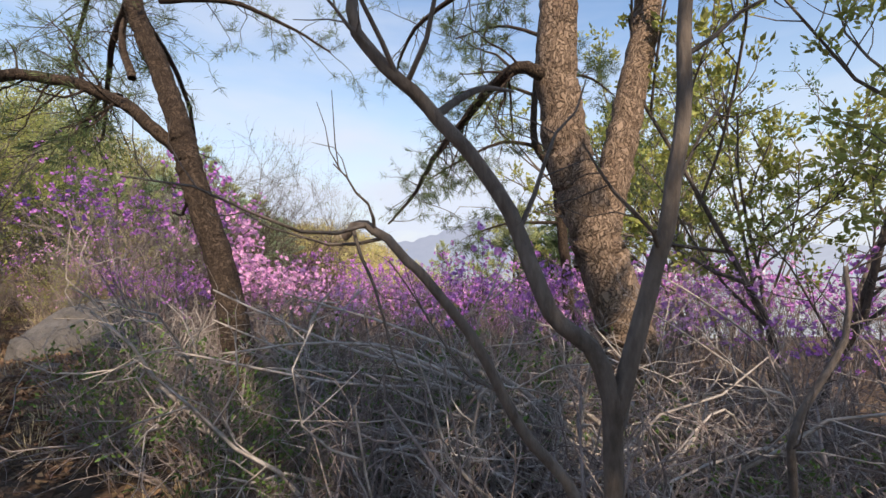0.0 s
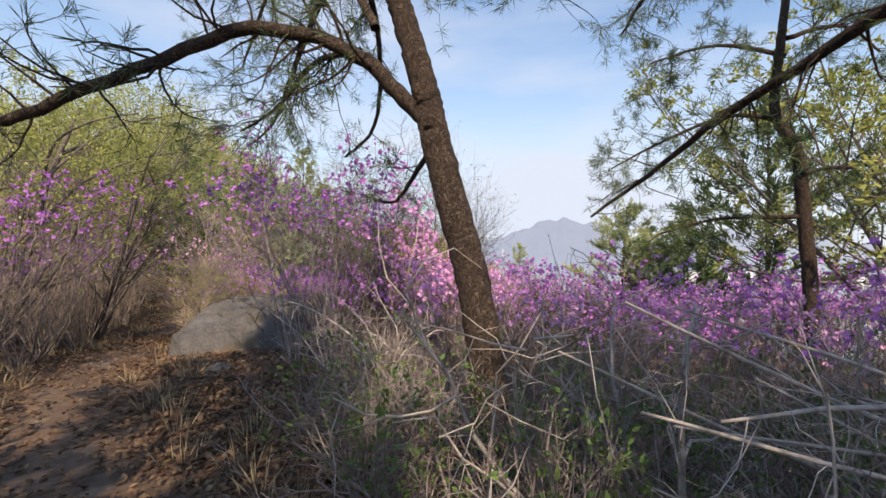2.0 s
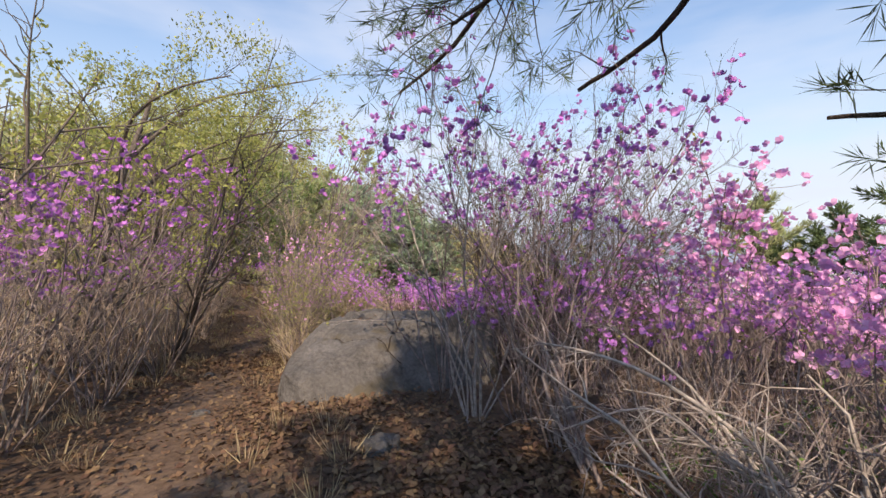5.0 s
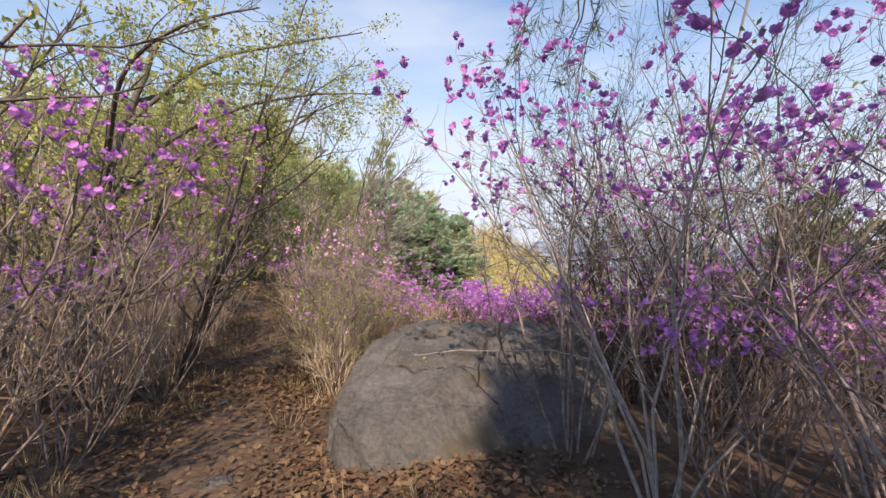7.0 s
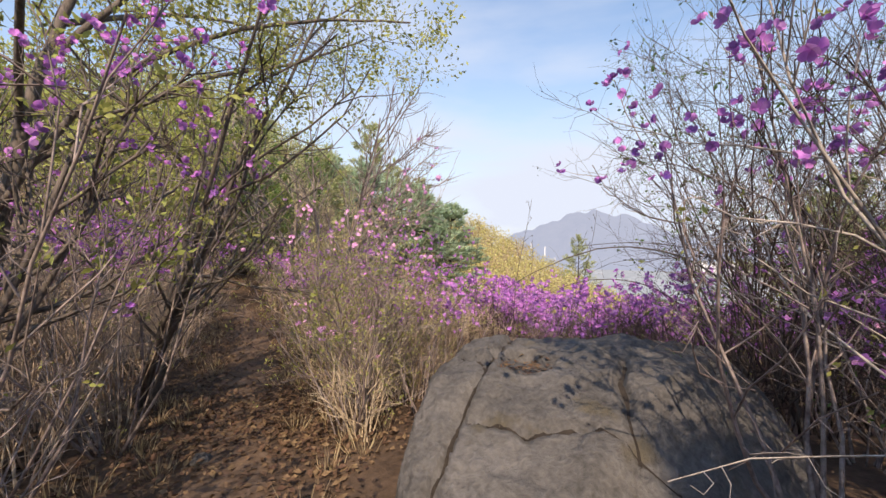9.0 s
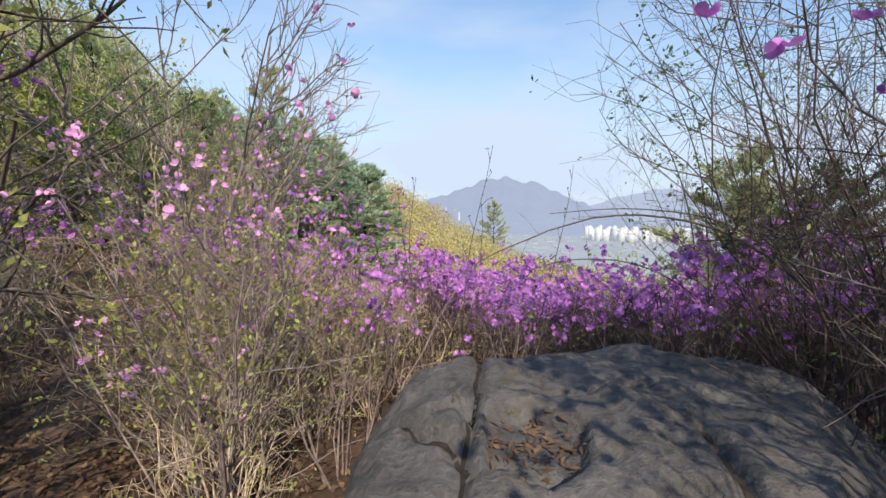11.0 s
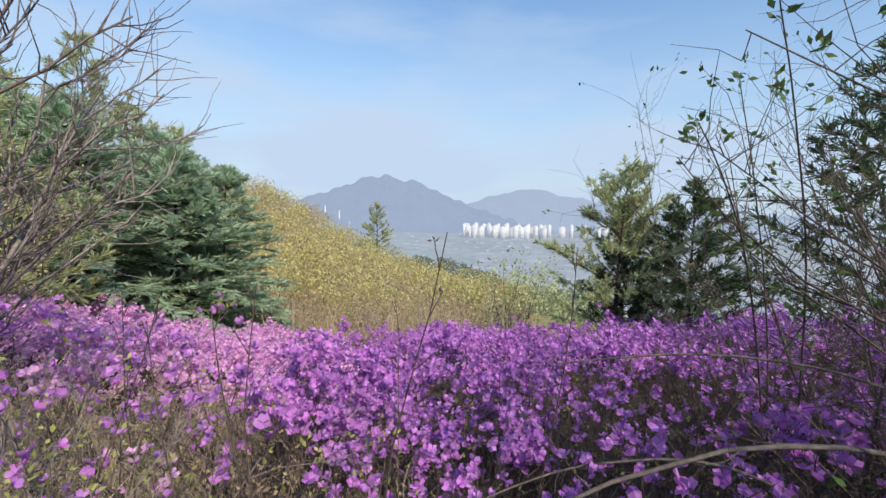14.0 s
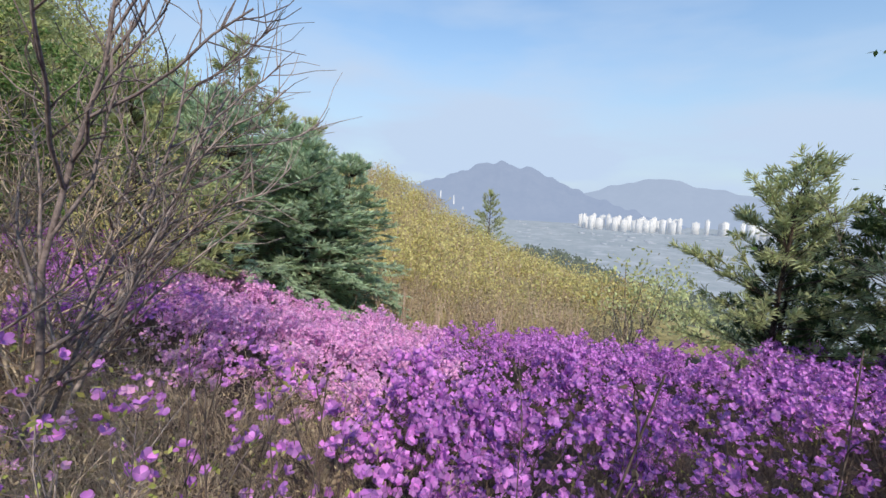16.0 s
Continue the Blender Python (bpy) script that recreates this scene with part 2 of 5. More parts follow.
# ---- mesh helpers ----
def quad_mesh(name, verts, faces):
    """A mesh out of an (n, 3) and an (m, 4) array."""
    verts, faces = np.asarray(verts, dtype=np.float32), np.asarray(faces, dtype=np.int32)
    me = bpy.data.meshes.new(name)
    me.vertices.add(len(verts))
    me.vertices.foreach_set("co", verts.ravel())
    me.loops.add(faces.size)
    me.loops.foreach_set("vertex_index", faces.ravel())
    me.polygons.add(len(faces))
    me.polygons.foreach_set("loop_start", np.arange(0, faces.size, 4, dtype=np.int32))
    me.update(calc_edges=True)
    return me


def unit(v):
    v = np.asarray(v, dtype=float)
    return v / np.maximum(np.linalg.norm(v, axis=-1, keepdims=True), 1e-9)


class Soup:
    """Collects tubes and blades, and turns them into one mesh."""

    def __init__(self):
        self.v, self.f, self.n = [], [], 0

    def raw(self, v, f):
        self.v.append(v)
        self.f.append(f + self.n)
        self.n += len(v)

    def tube(self, pts, r0, r1, sides=4, power=1.0, rough=None):
        p = np.asarray(pts, dtype=float)
        k = len(p)
        t = unit(np.gradient(p, axis=0))
        ref = np.array((0.0, 0.0, 1.0)) if abs(t[:, 2].mean()) < 0.8 else np.array((1.0, 0.13, 0.0))
        a = unit(np.cross(t, ref))
        b = np.cross(t, a)
        rad = r0 + (r1 - r0) * np.linspace(0, 1, k) ** power
        ang = np.arange(sides) * (2 * math.pi / sides)
        ring = p[:, None] + rad[:, None, None] * (np.cos(ang)[None, :, None] * a[:, None] + np.sin(ang)[None, :, None] * b[:, None])
        if rough is not None:
            ring += (ring - p[:, None]) * rough.normal(0, 0.022, (k, sides, 1))
        i = np.arange(k - 1)[:, None] * sides
        j = np.arange(sides)[None]
        jn = (j + 1) % sides
        f = np.stack([i + j, i + jn, i + sides + jn, i + sides + j], axis=-1).reshape(-1, 4)
        self.raw(ring.reshape(-1, 3), f)

    def blades(self, base, along, across, length, width, mid=0.45, cup=0.0):
        """Diamond blades: base, two sides, tip. All arrays (n, 3), or (n,) for length and width."""
        base, along, across = np.asarray(base), unit(along), np.asarray(across)
        nrm = unit(np.cross(along, across))
        across = unit(np.cross(nrm, along))
        length, width = np.asarray(length)[..., None], np.asarray(width)[..., None]
        m = base + along * length * mid + nrm * length * cup
        v = np.stack([base, m + across * width / 2, base + along * length, m - across * width / 2], axis=1)
        n = len(v)
        self.raw(v.reshape(-1, 3), np.arange(n * 4).reshape(n, 4))

    def petals(self, base, along, across, length, width):
        """Rounded petals: a narrow base that widens, then a blunt curled tip."""
        base, along = np.asarray(base), unit(along)
        nrm = unit(np.cross(along, across))
        across = unit(np.cross(nrm, along))
        length, width = np.asarray(length)[:, None], np.asarray(width)[:, None]
        rows = []
        for f, w, lift in ((0.02, 0.12, 0.0), (0.34, 0.72, 0.05), (0.72, 1.0, 0.02), (1.0, 0.52, -0.12)):
            c = base + along * length * f + nrm * length * lift
            rows += [c - across * width * w / 2, c + across * width * w / 2]
        n = len(base)
        i = np.arange(n)[:, None] * 8
        self.raw(np.stack(rows, axis=1).reshape(-1, 3), np.concatenate([i + np.array((k, k + 1, k + 3, k + 2)) for k in (0, 2, 4)], axis=0))

    def mesh(self, name):
        return quad_mesh(name, np.concatenate(self.v), np.concatenate(self.f)) if self.v else None


def smooth(me):
    me.polygons.foreach_set("use_smooth", np.ones(len(me.polygons), dtype=bool))
    return me


def part(name, me, mat, parent, label=""):
    me.materials.append(mat)
    ob = new(name, me)
    ob.parent = parent
    if name in ("bloom", "foliage", "branchwork"):
        tagged(ob, kind="stuff")
    return tagged(ob, label) if label else ob


def thing(name, label, category, group="", kind="", at=(0, 0, 0)):
    ob = new(name)
    ob.empty_display_size = 0.1
    ob.location = at
    return tagged(ob, label, category, group, kind)


# ---- the lie of the land ----
TRAIL = [(3.4, -1.9, 0.1), (0.9, -0.5, 0.0), (-0.6, 0.35, -0.02), (-2.7, 1.6, -0.1), (-4.5, 3.2, -0.13), (-6.3, 4.6, -0.2), (-8.2, 6.9, -0.45),
         (-9.8, 9.3, -0.75), (-11.4, 11.5, -1.0), (-13.4, 14.2, -1.05), (-15.6, 16.4, -0.85), (-18.5, 18.0, -0.3), (-24.0, 19.5, 0.7)]


def trail_line(step=0.25):
    """The trail as points along a smooth curve."""
    p = np.array(TRAIL)
    out = []
    for i in range(len(p) - 1):
        p0, p1, p2, p3 = p[max(i - 1, 0)], p[i], p[i + 1], p[min(i + 2, len(p) - 1)]
        k = max(2, int(np.linalg.norm(p2 - p1) / step))
        for s in np.arange(k) / k:
            out.append(0.5 * (2 * p1 + (p2 - p0) * s + (2 * p0 - 5 * p1 + 4 * p2 - p3) * s * s + (3 * p1 - p0 - 3 * p2 + p3) * s ** 3))
    out.append(p[-1])
    return np.array(out)


LINE = trail_line()
VX, VY = -6.85, 9.5     # the viewpoint on the boulder


def step01(a, b, x):
    s = np.clip((x - a) / (b - a), 0, 1)
    return s * s * (3 - 2 * s)


def waves(x, y):
    return (np.sin(x * 1.7 + 0.6 * np.sin(y * 1.3)) * np.cos(y * 1.9 + 0.4) * 0.035 + np.sin(x * 0.53 + 1.1) * np.cos(y * 0.47) * 0.11
            + np.sin(x * 4.1 + y * 2.3) * np.sin(y * 3.7 - x) * 0.015)


def trail_near(x, y):
    """Distance to the trail and the trail's height there."""
    x, y = np.asarray(x, dtype=float), np.asarray(y, dtype=float)
    best, z = np.full(x.shape, 1e9), np.zeros(x.shape)
    for px, py, pz in LINE:
        d = (x - px) ** 2 + (y - py) ** 2
        z = np.where(d < best, pz, z)
        best = np.minimum(best, d)
    return np.sqrt(best), z


def height(x, y):
    x, y = np.asarray(x, dtype=float), np.asarray(y, dtype=float)
    u, v = x - VX, y - VY
    near = -0.45 - 0.25 * np.clip(v, 0, 26) - 0.04 * np.clip(v, -14, 0) - 0.17 * np.clip(u, -22, 0) - 0.005 * np.clip(u, 0, 26)
    crest = np.clip(1.9 - 0.55 * (u + 9), -75, 4.0 - 0.04 * (u + 30))
    face = near + (crest - near) * step01(24, 72, v)
    beyond = np.maximum(crest - 0.35 * np.maximum(v - 72, 0), -150)
    z = np.where(v > 72, beyond, face)
    side = np.maximum(np.abs(u) - 22, 0) * np.where(u > 0, -0.45, 0.15) * (v <= 72)
    z = np.maximum(z + np.clip(side, -60, 6), -150)
    z = z + 13.0 * np.exp(-((u + 29) / 13) ** 2 - ((v - 28) / 15) ** 2) + 92 * np.exp(-((u - 95) / 85) ** 2 - ((v - 330) / 75) ** 2) * (v > 72) + 60 * np.exp(-((u - 230) / 80) ** 2 - ((v - 340) / 90) ** 2)
    d, tz = trail_near(x, y) if x.size < 200000 else (np.full(x.shape, 99.0), 0)
    w = step01(0.5, 5.5, d)
    return tz * (1 - w) + z * w + waves(x, y) * step01(0.2, 1.5, d)


def ground_z(x, y):
    return float(height(np.array([x]), np.array([y]))[0])


def far_lines(lo, hi, step, reach, grow):
    mid = list(np.arange(lo, hi, step))
    a, s = [], step
    left, right = lo, mid[-1]
    while right < reach:
        s *= grow
        right += s
        left -= s
        mid.append(right)
        a.append(left)
    return np.array(a[::-1] + mid)


gx, gy = far_lines(-21, 8, 0.26, 4400, 1.10), far_lines(-5, 27, 0.26, 4400, 1.10)
GX, GY = np.meshgrid(gx, gy)
GZ = height(GX, GY)
nx, ny = len(gx), len(gy)
gi = (np.arange(ny - 1)[:, None] * nx + np.arange(nx - 1)[None]).ravel()
ground_mesh = smooth(quad_mesh("ground", np.stack([GX, GY, GZ], -1).reshape(-1, 3), np.stack([gi, gi + 1, gi + nx + 1, gi + nx], -1)))
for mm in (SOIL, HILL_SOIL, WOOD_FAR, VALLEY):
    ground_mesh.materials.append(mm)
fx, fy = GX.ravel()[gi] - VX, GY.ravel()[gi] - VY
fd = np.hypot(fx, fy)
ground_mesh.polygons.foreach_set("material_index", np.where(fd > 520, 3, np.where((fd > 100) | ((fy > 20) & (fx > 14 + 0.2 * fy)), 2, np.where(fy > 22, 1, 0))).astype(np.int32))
tagged(new("ground", ground_mesh), "brown woodland soil sloping down to a hazy valley", "ground", kind="structure")

# trodden path along the trail
tang = unit(np.gradient(LINE[:, :2], axis=0))
side = np.stack([tang[:, 1], -tang[:, 0]], -1)
cols = np.linspace(-1, 1, 9)
half = 0.42 + 0.10 * np.sin(np.arange(len(LINE)) * 0.7) + 0.06 * np.sin(np.arange(len(LINE)) * 1.9)
tp = LINE[:, None, :2] + side[:, None] * (cols[None, :, None] * half[:, None, None])
tz = height(tp[..., 0], tp[..., 1]) + 0.022 * (1 - cols[None] ** 4) - 0.012 * (np.abs(cols[None]) > 0.9)
tv = np.concatenate([tp, tz[..., None]], -1).reshape(-1, 3)
ti = (np.arange(len(LINE) - 1)[:, None] * 9 + np.arange(8)[None]).ravel()
path_mesh = smooth(quad_mesh("path", tv, np.stack([ti, ti + 1, ti + 10, ti + 9], -1)))
path_mesh.materials.append(TRACK)
tagged(new("path", path_mesh), "narrow trodden earth path strewn with dead leaves", "path", kind="structure")


# mountains across the valley
def mountain(name, label, mat, left, right, dist, depth, ridge, floor=-155.0, cells=140):
    """A range seen across the valley; ridge(a) gives the height over the bearing a in degrees."""
    a = np.linspace(left, right, cells)
    b = np.linspace(0, 1, 26)
    A, B = np.meshgrid(a, b)
    d = dist - depth * (1 - B)
    prof = np.sin(B * math.pi / 2) ** 1.25
    rough = np.array([noise.fractal((x * 0.35, y * 3.0, 3.1), 0.9, 2.1, 5) for x, y in zip(A.ravel(), B.ravel())]).reshape(A.shape)
    top = np.array([ridge(x) for x in a])[None]
    z = floor + (top - floor) * prof * (1 + 0.10 * rough * np.sin(B * math.pi)) + 6 * rough * B
    x = VX + np.sin(np.radians(A)) * d
    y = VY + np.cos(np.radians(A)) * d
    i = (np.arange(25)[:, None] * cells + np.arange(cells - 1)[None]).ravel()
    me = smooth(quad_mesh(name, np.stack([x, y, z], -1).reshape(-1, 3), np.stack([i, i + 1, i + cells + 1, i + cells], -1)))
    me.materials.append(mat)
    return tagged(new(name, me), label, "mountain", kind="structure")


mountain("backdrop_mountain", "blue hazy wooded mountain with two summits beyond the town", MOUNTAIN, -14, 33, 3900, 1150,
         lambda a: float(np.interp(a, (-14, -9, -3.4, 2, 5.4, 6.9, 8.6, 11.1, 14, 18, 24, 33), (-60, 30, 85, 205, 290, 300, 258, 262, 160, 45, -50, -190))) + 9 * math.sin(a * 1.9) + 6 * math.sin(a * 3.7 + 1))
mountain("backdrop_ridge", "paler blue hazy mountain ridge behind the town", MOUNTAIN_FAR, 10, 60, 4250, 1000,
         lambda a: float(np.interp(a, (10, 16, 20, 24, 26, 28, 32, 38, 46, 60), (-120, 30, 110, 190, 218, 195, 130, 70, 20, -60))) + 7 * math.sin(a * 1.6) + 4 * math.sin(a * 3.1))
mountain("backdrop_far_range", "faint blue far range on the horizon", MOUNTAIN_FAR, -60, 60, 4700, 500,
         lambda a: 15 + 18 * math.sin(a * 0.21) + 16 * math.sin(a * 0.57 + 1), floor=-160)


# ---- growing things ----
def wander(rng, start, way, length, k, bend, lift):
    """A polyline that wanders: bend is the sideways wobble, lift the pull upward (or down)."""
    p = [np.array(start, dtype=float)]
    d = unit(way)
    for _ in range(k):
        d = unit(d + rng.normal(0, bend, 3) + np.array((0, 0, lift)))
        p.append(p[-1] + d * (length / k))
    return np.array(p), d


def at_fraction(p, s):
    x = s * (len(p) - 1)
    i = min(int(x), len(p) - 2)
    return p[i] + (p[i + 1] - p[i]) * (x - i), unit(p[i + 1] - p[i])


def sideways(rng, d, angle):
    """A direction that leaves d by about that many degrees."""
    r = rng.normal(0, 1, 3)
    r = unit(r - d * np.dot(r, d))
    a = radians(angle)
    return unit(d * math.cos(a) + r * math.sin(a))


def shrub_frame(rng, tall, spread, stems, limbs, twigs, thick, sides=3, lift=0.10, bend=0.16, twig_len=0.22, low=0.35, split=None):
    """Stems from one base that fork into limbs and fine twigs. Gives the soup and the twig tips with their ways."""
    soup, tips = Soup(), []
    for i in range(stems):
        if split is not None:
            soup = Soup()
            split.append(soup)
        a = rng.uniform(0, 2 * math.pi)
        lean = rng.uniform(0.1, 1.0) * spread
        way = (math.cos(a) * lean, math.sin(a) * lean, 1.0)
        base = np.array((math.cos(a) * 0.10 * rng.uniform(0.3, 1.4), math.sin(a) * 0.10 * rng.uniform(0.3, 1.4), -0.06))
        length = tall * rng.uniform(0.65, 1.0) * math.hypot(1, lean) * 0.92
        p, d = wander(rng, base, way, length, 6, bend * 0.7, lift)
        r = thick * rng.uniform(0.6, 1.1)
        soup.tube(p, r, r * 0.28, max(sides, 4))
        tips.append((p[-1], d))
        for j in range(limbs):
            s = low + (0.97 - low) * (j + rng.uniform(0, 0.9)) / limbs
            q, qd = at_fraction(p, s)
            lp, ld = wander(rng, q, sideways(rng, qd, rng.uniform(25, 60)), length * rng.uniform(0.28, 0.5) * (1.15 - s * 0.5), 4, bend, lift)
            soup.tube(lp, r * 0.5 * (1.15 - 0.6 * s), r * 0.17, sides)
            tips.append((lp[-1], ld))
            for _ in range(twigs):
                q2, qd2 = at_fraction(lp, rng.uniform(0.25, 1.0))
                wp, wd = wander(rng, q2, sideways(rng, qd2, rng.uniform(20, 70)), twig_len * rng.uniform(0.5, 1.3), 2 if split is None else 3, bend * 1.6, lift * 1.4)
                soup.tube(wp, r * 0.17, r * 0.07, 3)
                tips.append((wp[-1], wd))
    return soup, tips


def flower_soup(rng, tips, flowers, size, fine=False):
    """Clusters of five-petalled funnel flowers on the given tips."""
    soup = Soup()
    n = len(tips) * flowers
    p = np.repeat(np.array([t[0] for t in tips]), flowers, 0) + rng.normal(0, size * (0.5 + 0.05 * flowers), (n, 3))
    d = unit(np.repeat(np.array([t[1] for t in tips]), flowers, 0) + rng.normal(0, 0.75, (n, 3)))
    a = unit(np.cross(d, unit(rng.normal(0, 1, (n, 3)))))
    b = np.cross(d, a)
    s = size * rng.uniform(0.7, 1.25, n)
    turn = rng.uniform(0, 6.28, n)
    for k in range(5):
        g = turn + k * 1.2566
        out = a * np.cos(g)[:, None] + b * np.sin(g)[:, None]
        way = out * 0.9 + d * 0.55 + rng.normal(0, 0.12, (n, 3))
        if fine:
            soup.petals(p, way, np.cross(out, d), s, s * 0.85)
        else:
            soup.blades(p, way, np.cross(out, d), s, s * 0.8, 0.6, 0.12)
    return soup


def leaf_soup(rng, tips, leaves, size, scatter):
    soup = Soup()
    n = len(tips) * leaves
    p = np.repeat(np.array([t[0] for t in tips]), leaves, 0) + rng.normal(0, scatter, (n, 3))
    d = unit(np.repeat(np.array([t[1] for t in tips]), leaves, 0) + rng.normal(0, 0.8, (n, 3)))
    s = size * rng.uniform(0.6, 1.3, n)
    soup.blades(p, d, rng.normal(0, 1, (n, 3)), s, s * 0.48, 0.45, 0.08)
    return soup


def tuft_soup(rng, tips, needles, size, soft=0.75):
    """Tufts of long thin pine needles."""
    soup = Soup()
    n = len(tips) * needles
    p = np.repeat(np.array([t[0] for t in tips]), needles, 0)
    d0 = np.repeat(np.array([t[1] for t in tips]), needles, 0)
    p = p - d0 * rng.uniform(0, size * 0.7, (n, 1))
    d = unit(d0 * 0.8 + rng.normal(0, soft, (n, 3)))
    s = size * rng.uniform(0.7, 1.2, n)
    soup.blades(p, d, rng.normal(0, 1, (n, 3)), s, np.full(n, size * 0.055), 0.4)
    return soup


def azalea(seed, label, tall, spread, stems, limbs, twigs, bloom, flowers, size, petal, twig_mat=None, thick=0.013, leaf=0.0, leaf_mat=None,
           group="azaleas on the slope", low=0.35, leaf_size=0.035, twig_len=0.22, single=False, leaves=4):
    """One azalea: its stems, its blossoms on a share of the tips, and leaves on others."""
    rng = np.random.default_rng(seed)
    each = [] if single else None
    soup, tips = shrub_frame(rng, tall, spread, stems, limbs, twigs, thick, low=low, twig_len=twig_len, split=each, bend=0.24 if single else 0.18)
    bush = thing("azalea_bush", label, "shrub", group)
    for one in each or [soup]:
        part("stem" if single else "branchwork", one.mesh("stem"), twig_mat or TWIG, bush)
    tips = [tips[i] for i in rng.permutation(len(tips))]
    k = int(len(tips) * bloom)
    if k:
        high = sorted(tips, key=lambda t: -t[0][2] + rng.normal(0, tall * 0.07))
        part("bloom", flower_soup(rng, high[:k], flowers, size, single).mesh("bloom"), petal, bush)
    if leaf:
        part("foliage", leaf_soup(rng, tips[:int(len(tips) * leaf)], leaves, leaf_size, 0.02).mesh("foliage"), leaf_mat or LEAF, bush)
    return bush


def bare_shrub(seed, label, tall, spread, stems, limbs, twigs, thick, mat, leaf=0.0, leaf_mat=None, leaf_size=0.03, group="", name="bare_shrub",
               lift=0.1, bend=0.16, low=0.3, twig_len=0.25, sides=3, leaves=3, single=False):
    rng = np.random.default_rng(seed)
    each = [] if single else None
    soup, tips = shrub_frame(rng, tall, spread, stems, limbs, twigs, thick, sides=sides, lift=lift, bend=bend, low=low, twig_len=twig_len, split=each)
    bush = thing(name, label, "shrub", group)
    for one in each or [soup]:
        part("stem" if single else "branchwork", one.mesh("stem"), mat, bush)
    if leaf:
        pick = [tips[i] for i in rng.permutation(len(tips))[:int(len(tips) * leaf)]]
        part("foliage", leaf_soup(rng, pick, leaves, leaf_size, leaf_size * 0.6).mesh("foliage"), leaf_mat or LEAF, bush)
    return bush


def set_down(ob, x, y, turn=0.0, size=1.0, sink=0.02):
    ob.matrix_basis = pose(x, y, ground_z(x, y) - sink, 0, 0, turn) @ Matrix.Scale(size, 4)
    return ob


def scatter(kinds, spots, seed, lo=0.85, hi=1.2):
    """Puts the given shrubs, and copies of them, on the spots (x, y)."""
    rng = np.random.default_rng(seed)
    used = set()
    for x, y in spots:
        i = int(rng.integers(len(kinds)))
        k, turn, size = kinds[i], rng.uniform(0, 360), rng.uniform(lo, hi)
        m = pose(x, y, ground_z(x, y) - 0.02, 0, 0, turn)
        if i in used:
            c = copy_thing(k, m)
            c.scale = (size, size, size * rng.uniform(0.9, 1.1))
        else:
            used.add(i)
            k.matrix_basis = m @ Matrix.Scale(size, 4)
    for i, k in enumerate(kinds):
        if i not in used:
            set_down(k, *spots[0])


def spread_spots(seed, n, box, gap, keep):
    """Random spots in a box, no two nearer than gap, where keep(x, y) holds."""
    rng = np.random.default_rng(seed)
    got = []
    for _ in range(n * 30):
        x, y = rng.uniform(box[0], box[2]), rng.uniform(box[1], box[3])
        if keep(x, y) and all((x - a) ** 2 + (y - b) ** 2 > gap * gap for a, b in got):
            got.append((x, y))
            if len(got) == n:
                break
    return got


def off_trail(x, y, gap):
    return np.min((LINE[:, 0] - x) ** 2 + (LINE[:, 1] - y) ** 2) > gap * gap


# ---- boulder ----
from mathutils.bvhtree import BVHTree


JOINTS = [((-6.66, 9.3), (-6.70, 8.9), (-6.73, 8.5), (-6.82, 7.85), (-6.93, 7.2), (-7.0, 6.6)), ((-7.4, 8.62), (-7.2, 8.42), (-6.98, 8.2), (-6.86, 8.12), (-6.78, 7.92)),
          ((-6.72, 8.55), (-6.50, 8.62), (-6.2, 8.56), (-5.6, 8.75)), ((-5.82, 8.25), (-5.93, 7.8), (-5.9, 7.3)), ((-6.86, 7.45), (-6.5, 7.35), (-6.1, 7.42), (-5.7, 7.3))]
NOTCH = [(-6.93, 8.3), (-6.74, 8.56), (-6.74, 8.26)]
PIT = [(-6.72, 7.95), (-6.70, 8.36), (-6.46, 8.46), (-6.28, 8.24), (-6.36, 8.0), (-6.52, 7.88)]


def within(poly, x, y):
    """Depth of (x, y) inside a convex or nearly convex outline; negative outside."""
    cx, cy = sum(p[0] for p in poly) / len(poly), sum(p[1] for p in poly) / len(poly)
    least = 9.0
    for (ax, ay), (bx, by) in zip(poly, poly[1:] + poly[:1]):
        nx_, ny_ = by - ay, ax - bx
        ln = math.hypot(nx_, ny_)
        d = ((x - ax) * nx_ + (y - ay) * ny_) / ln
        if (cx - ax) * nx_ + (cy - ay) * ny_ < 0:
            d = -d
        least = min(least, d)
    return least


